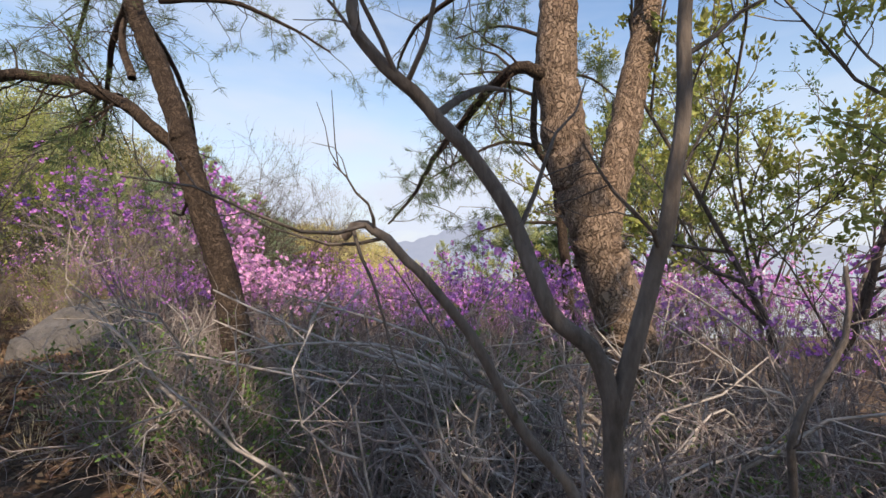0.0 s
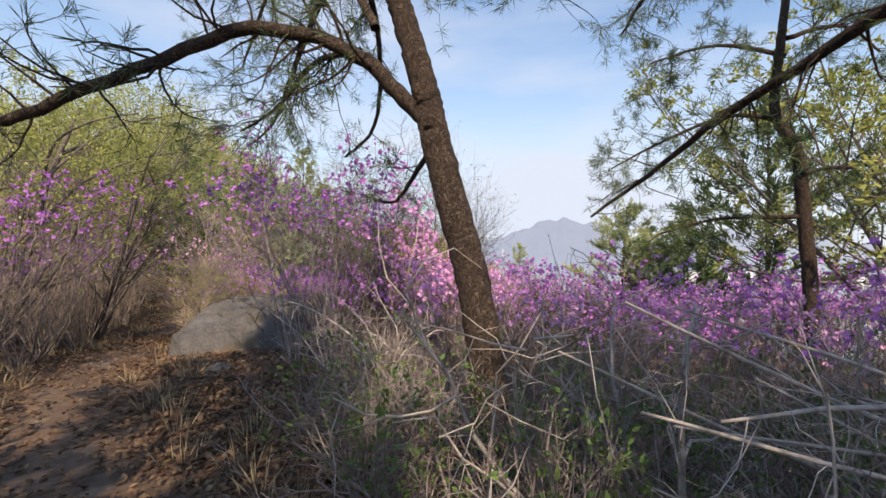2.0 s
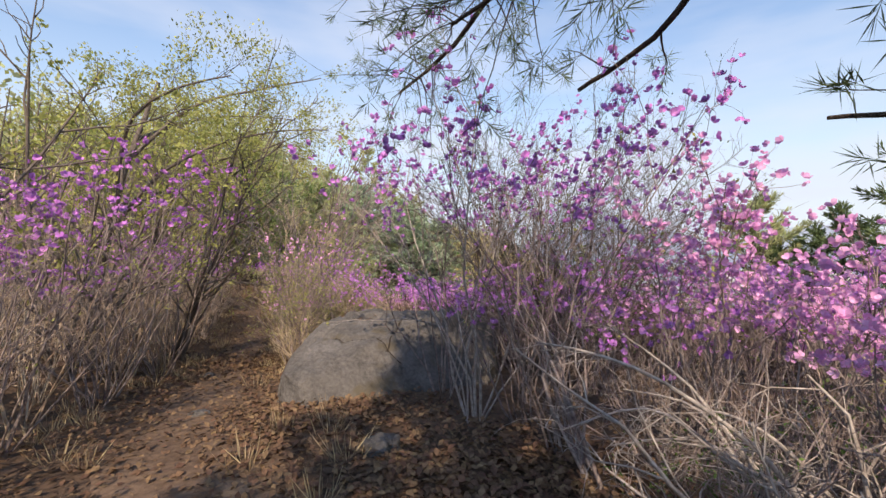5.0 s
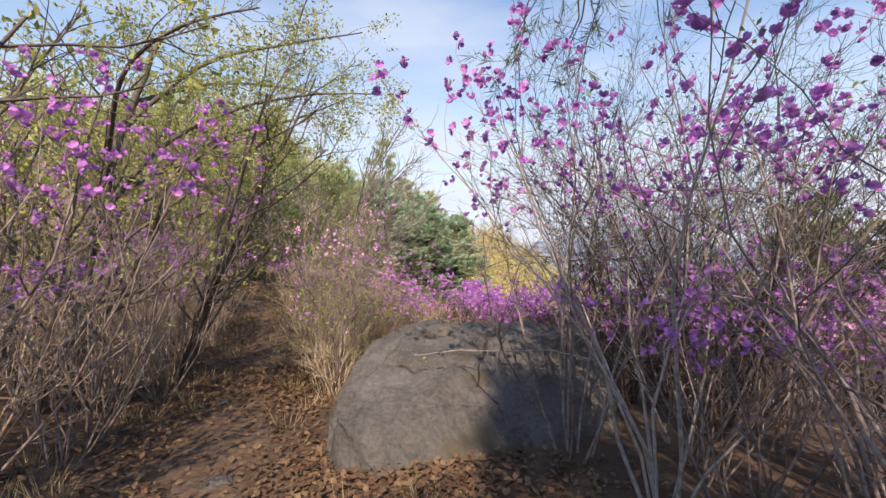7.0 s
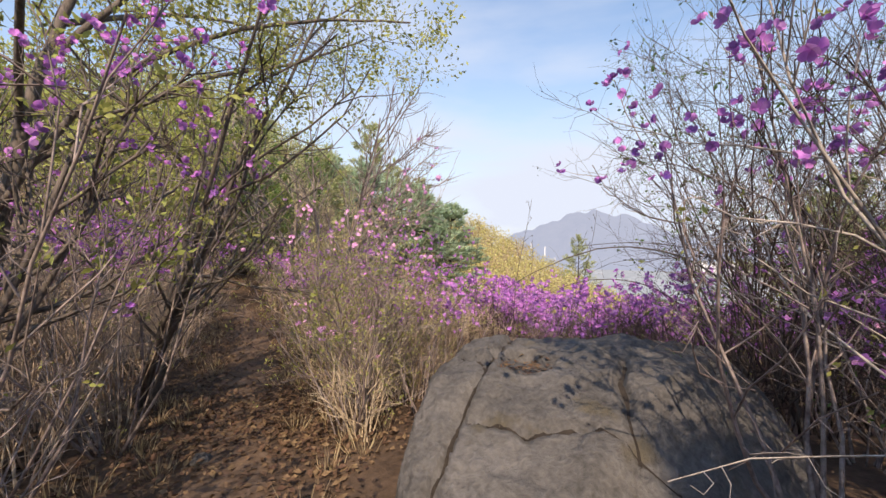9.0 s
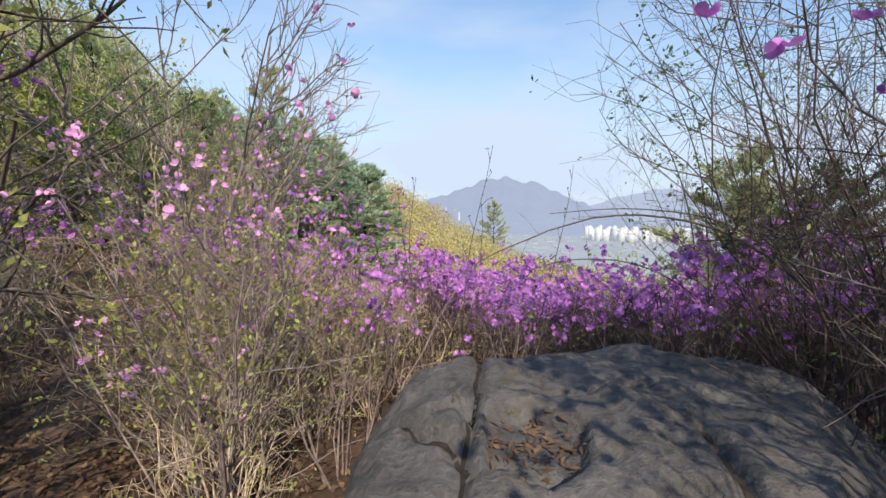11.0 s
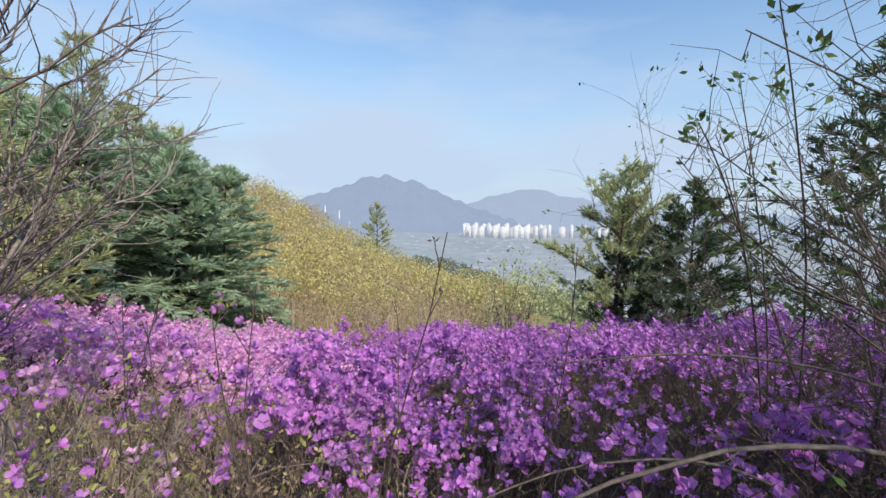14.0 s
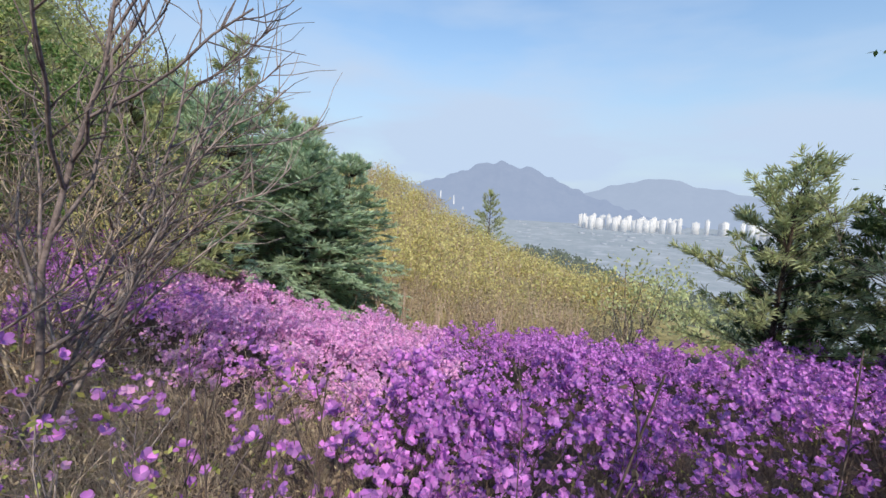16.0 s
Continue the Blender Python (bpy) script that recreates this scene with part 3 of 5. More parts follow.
def boulder():
    """A broad wedge of granite, sloping up from the path, split by joints into slabs."""
    bm = bmesh.new()
    bmesh.ops.create_icosphere(bm, subdivisions=7, radius=1.0)
    ox, oy, oz = -5.98, 8.02, -0.35
    for v in bm.verts:
        x, y, z = v.co
        p = 2.9
        r = (abs(x) ** p + abs(y) ** p + abs(z) ** p) ** (-1 / p)
        k = 1 + 0.06 * noise.fractal((x * 1.3 + 3, y * 1.3, z * 1.3), 0.9, 2.0, 5)
        X, Y, Z = ox + x * r * k * 1.32, oy + y * r * k * 1.62, oz + z * r * k * 1.0
        rough = noise.fractal((X * 2.3, Y * 2.3 + 7, Z * 2.3), 0.8, 2.1, 7)
        fine = noise.fractal((X * 9, Y * 9, Z * 9), 0.7, 2.0, 4)
        joint = min(0.12, X + 6.8 - 0.1 * (Y - 8))
        top = 0.47 - 0.40 * max(0, 7.85 - Y) - 0.85 * max(0, X + 5.6 + 0.7 * (7.9 - Y)) + 0.02 * math.sin(X * 2.2) - 0.06 * max(0, Y - 8.9)
        if joint < 0:
            top += 0.03 + 0.24 * joint - 0.35 * max(0, 8.15 - Y) * (Y < 8.15) * 0.5
        if Y > 8.6 and joint > 0:
            top -= 0.035
        if Z > top:
            Z = top + (Z - top) * 0.16
        Z += 0.055 * rough + 0.012 * fine
        if Z > oz + 0.1:
            best = 9.0
            for line in JOINTS:
                for (ax, ay), (bx, by) in zip(line, line[1:]):
                    wob = 0.035 * noise.noise((X * 5, Y * 5, 2.0))
                    dx, dy = bx - ax, by - ay
                    s = min(1, max(0, ((X - ax) * dx + (Y - ay) * dy) / (dx * dx + dy * dy)))
                    best = min(best, math.hypot(X + wob - ax - s * dx, Y + wob - ay - s * dy))
            Z -= 0.07 * math.exp(-(best / 0.03) ** 2)
            Z -= 0.08 * min(1, max(0, within(NOTCH, X, Y) / 0.02 + 0.3)) + 0.075 * min(1, max(0, within(PIT, X, Y) / 0.03 + 0.3))
        v.co = (X - ox, Y - oy, Z - oz)
    me = bpy.data.meshes.new("boulder")
    bm.to_mesh(me)
    tree = BVHTree.FromBMesh(bm)
    bm.free()
    me.materials.append(GRANITE)
    ob = tagged(new("boulder", smooth(me)), "large grey granite boulder with dark cracks beside the path", "boulder")
    ob.location = (ox, oy, oz)

    def on_rock(x, y):
        hit = tree.ray_cast(Vector((x, y, 2.0)), Vector((0, 0, -1)))[0]
        return None if hit is None or hit.z < 0.1 else hit

    rng = np.random.default_rng(8)
    # a near-black strip just above the rock follows each crack
    for line in JOINTS:
        p = np.array(line) - (ox, oy)
        pairs = []
        for a, b in zip(p, p[1:]):
            t = unit(b - a)
            n = np.array((-t[1], t[0]))
            steps = max(2, int(np.linalg.norm(b - a) / 0.02))
            for s in np.arange(steps) / steps:
                c = a + (b - a) * s
                c = c - 0.035 * noise.noise(((c[0] + ox) * 5, (c[1] + oy) * 5, 2.0))
                w = 0.006 + 0.014 * abs(noise.noise((*c * 5, 4.0))) + rng.uniform(0, 0.003)
                l, r = on_rock(*(c - n * w)), on_rock(*(c + n * w))
                if l and r:
                    pairs += [(l.x, l.y, l.z + 0.003), (r.x, r.y, r.z + 0.003)]
        if len(pairs) > 4:
            i = np.arange(len(pairs) // 2 - 1)[:, None] * 2
            part("crack", quad_mesh("crack", np.array(pairs), i + np.array((0, 1, 3, 2))), CRACK_DARK, ob, "dark strip along a crack")

    # needles and dead leaves caught in the hollows of the rock
    drift = Soup()
    for poly, n in ((PIT, 190), (NOTCH, 30)):
        lo, hi = np.min(poly, 0), np.max(poly, 0)
        for x, y in rng.uniform(lo, hi, (n, 2)):
            h = on_rock(x - ox, y - oy)
            if h and within(poly, x, y) > 0:
                a, L = rng.uniform(0, 6.283), rng.uniform(0.03, 0.07)
                drift.blades([(x, y, h.z + oz + rng.uniform(0.004, 0.016))], [(math.cos(a), math.sin(a), rng.normal(0, 0.12))],
                             [(-math.sin(a), math.cos(a), rng.normal(0, 0.3))], [L], [L * rng.uniform(0.12, 0.5)], 0.5, 0.08)
    me = drift.mesh("needle_drift")
    me.materials.append(LITTER)
    tagged(new("needle_drift", me), "brown pine needles and dead leaves caught in the boulder hollow", "leaf litter", kind="stuff")


boulder()


def small_rock(seed, x, y, size, mat, label):
    bm = bmesh.new()
    bmesh.ops.create_icosphere(bm, subdivisions=4, radius=1.0)
    for v in bm.verts:
        k = 1 + 0.28 * noise.fractal(v.co * 1.2 + Vector((seed, 0, 0)), 0.9, 2.0, 4)
        v.co = Vector((v.co.x * k * 1.15, v.co.y * k * 0.9, v.co.z * k * 0.6)) * size
    me = bpy.data.meshes.new("rock")
    bm.to_mesh(me)
    bm.free()
    me.materials.append(mat)
    ob = tagged(new("rock", smooth(me)), label, "rock", "rocks beside the path")
    ob.matrix_basis = pose(x, y, ground_z(x, y) + size * 0.2, 0, 0, seed * 40)


for i, (x, y, s) in enumerate(((-5.2, 5.5, 0.13), (-7.6, 6.2, 0.1), (-9.3, 8.1, 0.09))):
    small_rock(i + 1, x, y, s, GRANITE, "small grey stone at the path edge")


# ---- pines by the trail ----
def limb_from(rng, soup, tips, pts, r0, r1, twigs, twig_len, droop=-0.05, sides=7, fine=4, upto=1.0, rings=5, rough=None):
    """A main limb through the given points, smoothed, with side twigs and tufts on them."""
    p = np.array(pts, dtype=float)
    out = []
    for i in range(len(p) - 1):
        a, b, c, d = p[max(i - 1, 0)], p[i], p[i + 1], p[min(i + 2, len(p) - 1)]
        for s in np.arange(rings) / rings:
            out.append(0.5 * (2 * b + (c - a) * s + (2 * a - 5 * b + 4 * c - d) * s * s + (3 * b - a - 3 * c + d) * s ** 3))
    out.append(p[-1])
    q = np.array(out)
    q[1:-1] += rng.normal(0, r0 * 0.5 / rings, (len(q) - 2, 3))
    soup.tube(q, r0, r1, sides, rough=rough)
    for _ in range(twigs):
        s = rng.uniform(0.18, upto)
        o, d = at_fraction(q, s)
        tp_, td = wander(rng, o, sideways(rng, d, rng.uniform(35, 80)) + np.array((0, 0, droop * 3)), twig_len * rng.uniform(0.5, 1.3), 5, 0.22, droop)
        rr = max(r1 * 0.5, r0 * 0.22 * (1.2 - s))
        soup.tube(tp_, rr, rr * 0.3, 4)
        for _ in range(fine):
            o2, d2 = at_fraction(tp_, rng.uniform(0.3, 1.0))
            fp, fd = wander(rng, o2, sideways(rng, d2, rng.uniform(25, 65)), twig_len * rng.uniform(0.2, 0.5), 3, 0.25, 0.04)
            soup.tube(fp, rr * 0.35, rr * 0.15, 3)
            tips.append((fp[-1], fd))
            if rng.random() < 0.5:
                tips.append(at_fraction(fp, 0.55))
        tips.append((tp_[-1], td))
    return q


def trail_pine(seed, label, trunk_parts, limbs, bark, needle, needles=16, size=0.10, bare=0.25):
    """A pine whose trunk forks and limbs are given as points."""
    rng = np.random.default_rng(seed)
    tree = thing("pine_tree", label, "tree", "pines by the trail")
    none = []
    for pts, r0, r1 in trunk_parts:
        s = Soup()
        limb_from(rng, s, none, pts, r0, r1, 0, 0.1, sides=20, rings=14, rough=rng)
        me = smooth(s.mesh("trunk"))
        part("trunk", me, bark, tree)
    tips = []
    for pts, r0, r1, twigs, tl, droop in limbs:
        s, got = Soup(), []
        limb_from(rng, s, got, pts, r0, r1, twigs, tl, droop, upto=0.8 if r0 == 0.062 else 1.0)
        part("limb", smooth(s.mesh("limb")), PINE_BARK_DARK, tree)
        tips += [t for t in got if rng.random() > bare]
    part("foliage", tuft_soup(rng, tips, needles, size).mesh("foliage"), needle, tree)
    return tree


# leaning pine with a long limb over the path
trail_pine(11, "leaning dark pine with a long crooked limb over the path",
           [([(-1.72, 3.72, -0.35), (-1.80, 3.70, 0.6), (-1.92, 3.66, 1.3), (-2.14, 3.6, 2.1), (-2.23, 3.58, 2.5), (-2.38, 3.54, 3.0), (-2.60, 3.5, 3.6), (-2.8, 3.5, 4.6), (-2.8, 3.6, 6.0)], 0.135, 0.05)],
           [([(-2.2, 3.6, 2.3), (-2.42, 3.52, 2.5), (-2.69, 3.42, 2.73), (-3.3, 3.24, 2.84), (-3.89, 3.0, 2.5), (-4.46, 2.8, 2.18), (-4.75, 2.75, 2.16), (-5.0, 2.8, 2.32)], 0.062, 0.02, 34, 0.55, 0.05),
            ([(-2.6, 3.5, 3.6), (-3.3, 4.2, 3.55), (-4.0, 5.0, 3.3), (-4.7, 5.8, 3.05), (-5.4, 6.4, 2.95)], 0.035, 0.012, 40, 0.75, -0.05),
            ([(-2.65, 3.45, 2.75), (-3.2, 3.9, 2.9), (-3.8, 4.4, 2.75), (-4.5, 4.9, 2.7)], 0.028, 0.010, 34, 0.6, -0.05),
            ([(-2.8, 3.5, 3.9), (-2.9, 4.6, 3.4), (-3.2, 5.4, 2.85), (-3.75, 5.9, 2.62)], 0.03, 0.016, 8, 0.5, -0.03),
            ([(-2.55, 3.45, 2.9), (-2.75, 3.6, 3.3), (-2.9, 3.9, 3.7), (-3.2, 4.4, 3.9)], 0.035, 0.012, 14, 0.6, -0.05),
            ([(-2.15, 3.62, 2.2), (-2.35, 3.9, 2.05), (-2.6, 4.2, 1.85), (-2.9, 4.5, 1.9)], 0.026, 0.008, 6, 0.4, 0.0),
            ([(-2.4, 3.55, 3.6), (-2.0, 3.9, 3.8), (-1.6, 4.2, 3.75), (-1.2, 4.5, 3.6)], 0.03, 0.01, 14, 0.55, -0.03),
            ([(-2.75, 3.5, 4.2), (-3.4, 4.2, 4.4), (-4.2, 4.9, 4.2), (-5.0, 5.6, 3.7)], 0.04, 0.012, 40, 0.8, -0.05),
            ([(-2.8, 3.5, 4.8), (-2.0, 4.2, 5.2), (-1.2, 5.0, 5.3)], 0.035, 0.012, 12, 0.8, -0.03)],
           PINE_BARK_DARK, NEEDLE)

# thick forked pine
trail_pine(12, "thick two-stemmed pine with scaly reddish bark",
           [([(1.80, 3.45, -0.5), (1.64, 3.4, 0.3), (1.44, 3.35, 0.9), (1.19, 3.3, 1.6), (0.98, 3.25, 2.2), (0.86, 3.2, 2.9), (0.92, 3.2, 3.8), (1.0, 3.2, 5.2), (1.0, 3.2, 6.5)], 0.24, 0.10),
            ([(1.20, 3.36, 1.35), (1.36, 3.42, 1.95), (1.55, 3.5, 2.7), (1.75, 3.6, 3.6), (1.9, 3.7, 5.0), (2.0, 3.8, 6.4)], 0.15, 0.08)],
           [([(0.86, 3.2, 2.75), (0.55, 3.15, 2.85), (0.25, 3.7, 2.72), (-0.1, 4.5, 2.45), (-0.4, 5.3, 2.15), (-0.75, 5.8, 1.85)], 0.055, 0.014, 30, 0.6, -0.04),
            ([(0.9, 3.2, 3.6), (0.4, 3.9, 4.0), (-0.3, 4.6, 3.9), (-0.6, 5.2, 3.6)], 0.04, 0.012, 20, 0.6, -0.04),
            ([(1.9, 3.7, 4.6), (2.6, 4.2, 5.0), (3.4, 4.6, 4.9)], 0.045, 0.014, 24, 0.8, -0.03),
            ([(1.0, 3.2, 5.8), (0.6, 4.2, 6.4), (0.2, 5.4, 6.3)], 0.045, 0.014, 24, 0.8, -0.03)],
           PINE_BARK, NEEDLE)

# slender pine behind
trail_pine(13, "slender crooked pine on the slope with drooping tufts",
           [([(2.0, 6.6, -1.6), (1.95, 6.5, 0.5), (1.75, 6.4, 2.3), (1.62, 6.3, 2.7), (1.35, 6.2, 3.1), (1.35, 6.1, 3.9), (1.45, 6.1, 5.0)], 0.09, 0.035)],
           [([(1.4, 6.2, 3.0), (0.9, 6.3, 3.1), (0.3, 6.6, 2.9), (-0.3, 6.9, 2.6)], 0.032, 0.01, 26, 0.55, -0.03),
            ([(1.4, 6.1, 3.7), (0.8, 6.4, 4.0), (0.1, 6.6, 3.9)], 0.03, 0.01, 22, 0.5, -0.03),
            ([(1.4, 6.1, 3.9), (2.1, 6.3, 4.1), (2.7, 6.6, 3.9)], 0.03, 0.01, 22, 0.5, -0.03),
            ([(1.4, 6.1, 4.6), (0.9, 6.6, 5.0), (0.2, 7.0, 5.0)], 0.03, 0.01, 22, 0.5, -0.03),
            ([(1.7, 6.3, 2.4), (2.3, 6.5, 2.5), (3.0, 6.8, 2.3)], 0.03, 0.01, 22, 0.5, -0.03),
            ([(1.8, 6.4, 1.9), (1.0, 6.8, 1.9), (0.4, 7.2, 1.7)], 0.03, 0.01, 20, 0.5, -0.03)],
           PINE_BARK_DARK, NEEDLE, needles=22, size=0.12, bare=0.1)


# bare crooked shrub close to the trail
def crooked_shrub():
    rng = np.random.default_rng(21)
    tree = thing("crooked_shrub", "bare shrub with crooked grey stems beside the path", "shrub")
    stems = [([(0.36, 0.78, -0.1), (0.30, 0.74, 0.6), (0.285, 0.72, 1.24), (0.19, 0.74, 1.39), (0.10, 0.78, 1.61), (-0.03, 0.8, 1.77), (-0.15, 0.8, 1.89), (-0.18, 0.82, 2.0)], 0.019, 0.011, 5),
             ([(0.29, 0.72, 1.2), (0.34, 0.72, 1.38), (0.40, 0.72, 1.63), (0.42, 0.73, 1.9), (0.43, 0.75, 2.2)], 0.017, 0.010, 3),
             ([(0.42, 0.80, 0.2), (0.28, 0.76, 0.95), (0.14, 0.74, 1.18), (0.06, 0.73, 1.33), (-0.04, 0.72, 1.46), (-0.13, 0.71, 1.54), (-0.17, 0.72, 1.52)], 0.012, 0.007, 6),
             ([(-0.02, 0.8, 1.75), (0.08, 0.95, 1.86), (0.2, 1.2, 1.95)], 0.010, 0.004, 3),
             ([(0.9, 1.2, 0.0), (1.0, 1.2, 0.7), (0.96, 1.15, 1.0), (1.1, 1.15, 1.25), (1.15, 1.2, 1.45)], 0.014, 0.006, 8)]
    for i, (pts, r0, r1, k) in enumerate(stems):
        near = 0.78 if i in (0, 1, 3) else 1.0      # these stand closest to the path
        pts = [(x * near, y * near, 1.5 + (z - 1.5) * near if z > 0.3 else z) for x, y, z in pts]
        s, tips = Soup(), []
        limb_from(rng, s, tips, pts, r0 * near, r1 * near, k, 0.28, 0.05, sides=9, fine=3)
        part("stem", smooth(s.mesh("stem")), GREY_BARK, tree)


crooked_shrub()


# ---- conifers round the azalea field ----
def conifer(seed, label, tall, wide, needle, whorls=20, per=8, sprays=15, droop=-0.12, rise=0.15, long=0.30, open_top=1.0, thick=0.11, base=0.06, group="conifers round the azalea field", name="spruce_tree", wide_needle=0.12, full=0.8, flat=0.45, stray=0.2):
    """A conifer: tapered trunk, whorls of limbs, sprays of needles along them."""
    rng = np.random.default_rng(seed)
    tree = thing(name, label, "tree", group)
    trunk, boughs, nd = Soup(), Soup(), Soup()
    p, _ = wander(rng, (0, 0, -0.3), (0, 0, 1), tall + 0.3, 12, 0.02, 0.05)
    trunk.tube(p, thick, 0.012, 8)
    B, D, L = [], [], []
    for w in range(whorls):
        s = base + (0.985 - base) * (w / (whorls - 1)) ** 0.92
        o, _ = at_fraction(p, s)
        reach = wide * (1 - s) ** full * open_top + 0.12
        for k in range(per):
            a = rng.uniform(0, 6.283)
            ln = reach * rng.uniform(0.55, 1.12)
            bp, _ = wander(rng, o + np.array((0, 0, rng.uniform(-stray, stray))), (math.cos(a), math.sin(a), rise + 0.7 * s * s), ln, 5, 0.10, droop * (1 - s))
            boughs.tube(bp, 0.012 + 0.02 * (1 - s), 0.004, 3)
            for _ in range(max(4, int(sprays * ln / wide) + 3)):
                q, d = at_fraction(bp, rng.uniform(0.2, 1.0) ** 0.7)
                B.append(q)
                D.append(unit(d + rng.normal(0, 0.55, 3) * np.array((1, 1, flat)) + np.array((0, 0, 0.1))))
                L.append(long * rng.uniform(0.6, 1.2))
    B, D, L = np.array(B), np.array(D), np.array(L)
    for k in range(7):
        off = rng.normal(0, 0.33, D.shape)
        nd.blades(B + D * (L * 0.11 * k)[:, None], unit(D + off * np.array((1, 1, 2 * flat))), rng.normal(0, 1, D.shape) * np.array((1, 1, flat)), L * (1 - 0.07 * k), L * wide_needle, 0.5)
    part("trunk", smooth(trunk.mesh("trunk")), PINE_BARK_DARK, tree)
    part("branchwork", boughs.mesh("branchwork"), PINE_BARK_DARK, tree)
    part("foliage", nd.mesh("foliage"), needle, tree)
    return tree


SPRUCE, PINE = "blue-green spruce with layered boughs", "yellow-green pine behind the spruces"
for seed, x, y, top, wide, needle, lab, nm in (
        (31, -14.6, 24.6, 4.9, 5.6, NEEDLE_BLUE, "full blue-green spruce at the edge of the azaleas", "spruce_tree"),
        (32, -11.7, 28.9, 3.3, 3.8, NEEDLE_BLUE, SPRUCE, "spruce_tree"),
        (33, -12.6, 26.6, 3.6, 4.2, NEEDLE_BLUE, SPRUCE, "spruce_tree"),
        (47, -13.4, 29.0, 4.6, 4.6, NEEDLE_BLUE, SPRUCE, "spruce_tree"),
        (48, -17.6, 25.2, 5.4, 5.2, NEEDLE_BLUE, SPRUCE, "spruce_tree"),
        (34, -16.5, 29.3, 8.3, 2.4, NEEDLE_LIGHT, "tall yellow-green pine rising above the spruces", "pine_tree"),
        (35, -21.0, 27.0, 5.8, 5.0, NEEDLE_BLUE, SPRUCE, "spruce_tree"),
        (36, -15.4, 30.8, 6.2, 2.4, NEEDLE_LIGHT, PINE, "pine_tree"),
        (49, -14.0, 31.4, 5.2, 2.2, NEEDLE_LIGHT, PINE, "pine_tree"),
        (50, -19.4, 30.0, 7.2, 2.6, NEEDLE_LIGHT, PINE, "pine_tree"),
        (37, -23.0, 26.0, 8.6, 3.4, NEEDLE_LIGHT, PINE, "pine_tree"),
        (38, 3.7, 22.6, 3.6, 2.9, NEEDLE_LIGHT, "sunlit open-crowned pine below the azaleas", "pine_tree"),
        (40, 6.6, 22.0, 2.8, 2.4, NEEDLE, "dark green pine below the azaleas", "pine_tree"),
        (41, 5.6, 24.6, 2.3, 2.0, NEEDLE, "dark green pine below the azaleas", "pine_tree"),
        (42, 6.4, 15.8, 6.4, 3.2, NEEDLE, "dark pine with shaggy boughs beside the azaleas", "pine_tree"),
        (44, -0.2, 75.5, 2.6, 3.0, NEEDLE_LIGHT, "small pine on the crest of the yellow hill", "pine_tree"),
        (45, -19.8, 22.0, 7.6, 3.2, NEEDLE_LIGHT, "yellow-green pine above the trail", "pine_tree"),
        (46, -15.3, 20.8, 4.6, 2.4, NEEDLE_LIGHT, "young yellow-green pine beyond the bend of the trail", "pine_tree")):
    gz = ground_z(x, y)
    if nm == "pine_tree":
        t = conifer(seed, lab, top - gz, wide * 1.5, needle, whorls=13, per=9, sprays=46, flat=0.6, stray=0.25, droop=0.02, rise=0.38, long=0.34, base=0.08, name=nm, full=0.72, wide_needle=0.12)
    else:
        t = conifer(seed, lab, top - gz, wide, needle, whorls=13, per=18, sprays=44, flat=0.14, stray=0.07, droop=-0.10, rise=0.10, long=0.42, base=0.03, name=nm, full=0.72, wide_needle=0.12)
    t.location = (x, y, gz)


# ---- broad-leaved trees ----
def leafy_tree(seed, x, y, tall, spread, stems, bark, leaf_mat, leaf, label, leaf_size=0.06, limbs=6, twigs=9, thick=0.06, leaves=4, turn=0.0, name="leafy_tree", twig_len=0.5, group="broad-leaved trees"):
    t = bare_shrub(seed, label, tall, spread, stems, limbs, twigs, thick, bark, leaf, leaf_mat, leaf_size, name=name, low=0.25, twig_len=twig_len, sides=4, leaves=leaves, group=group, single=True)
    tagged(t, category="tree")
    set_down(t, x, y, turn, sink=0.1)
    return t


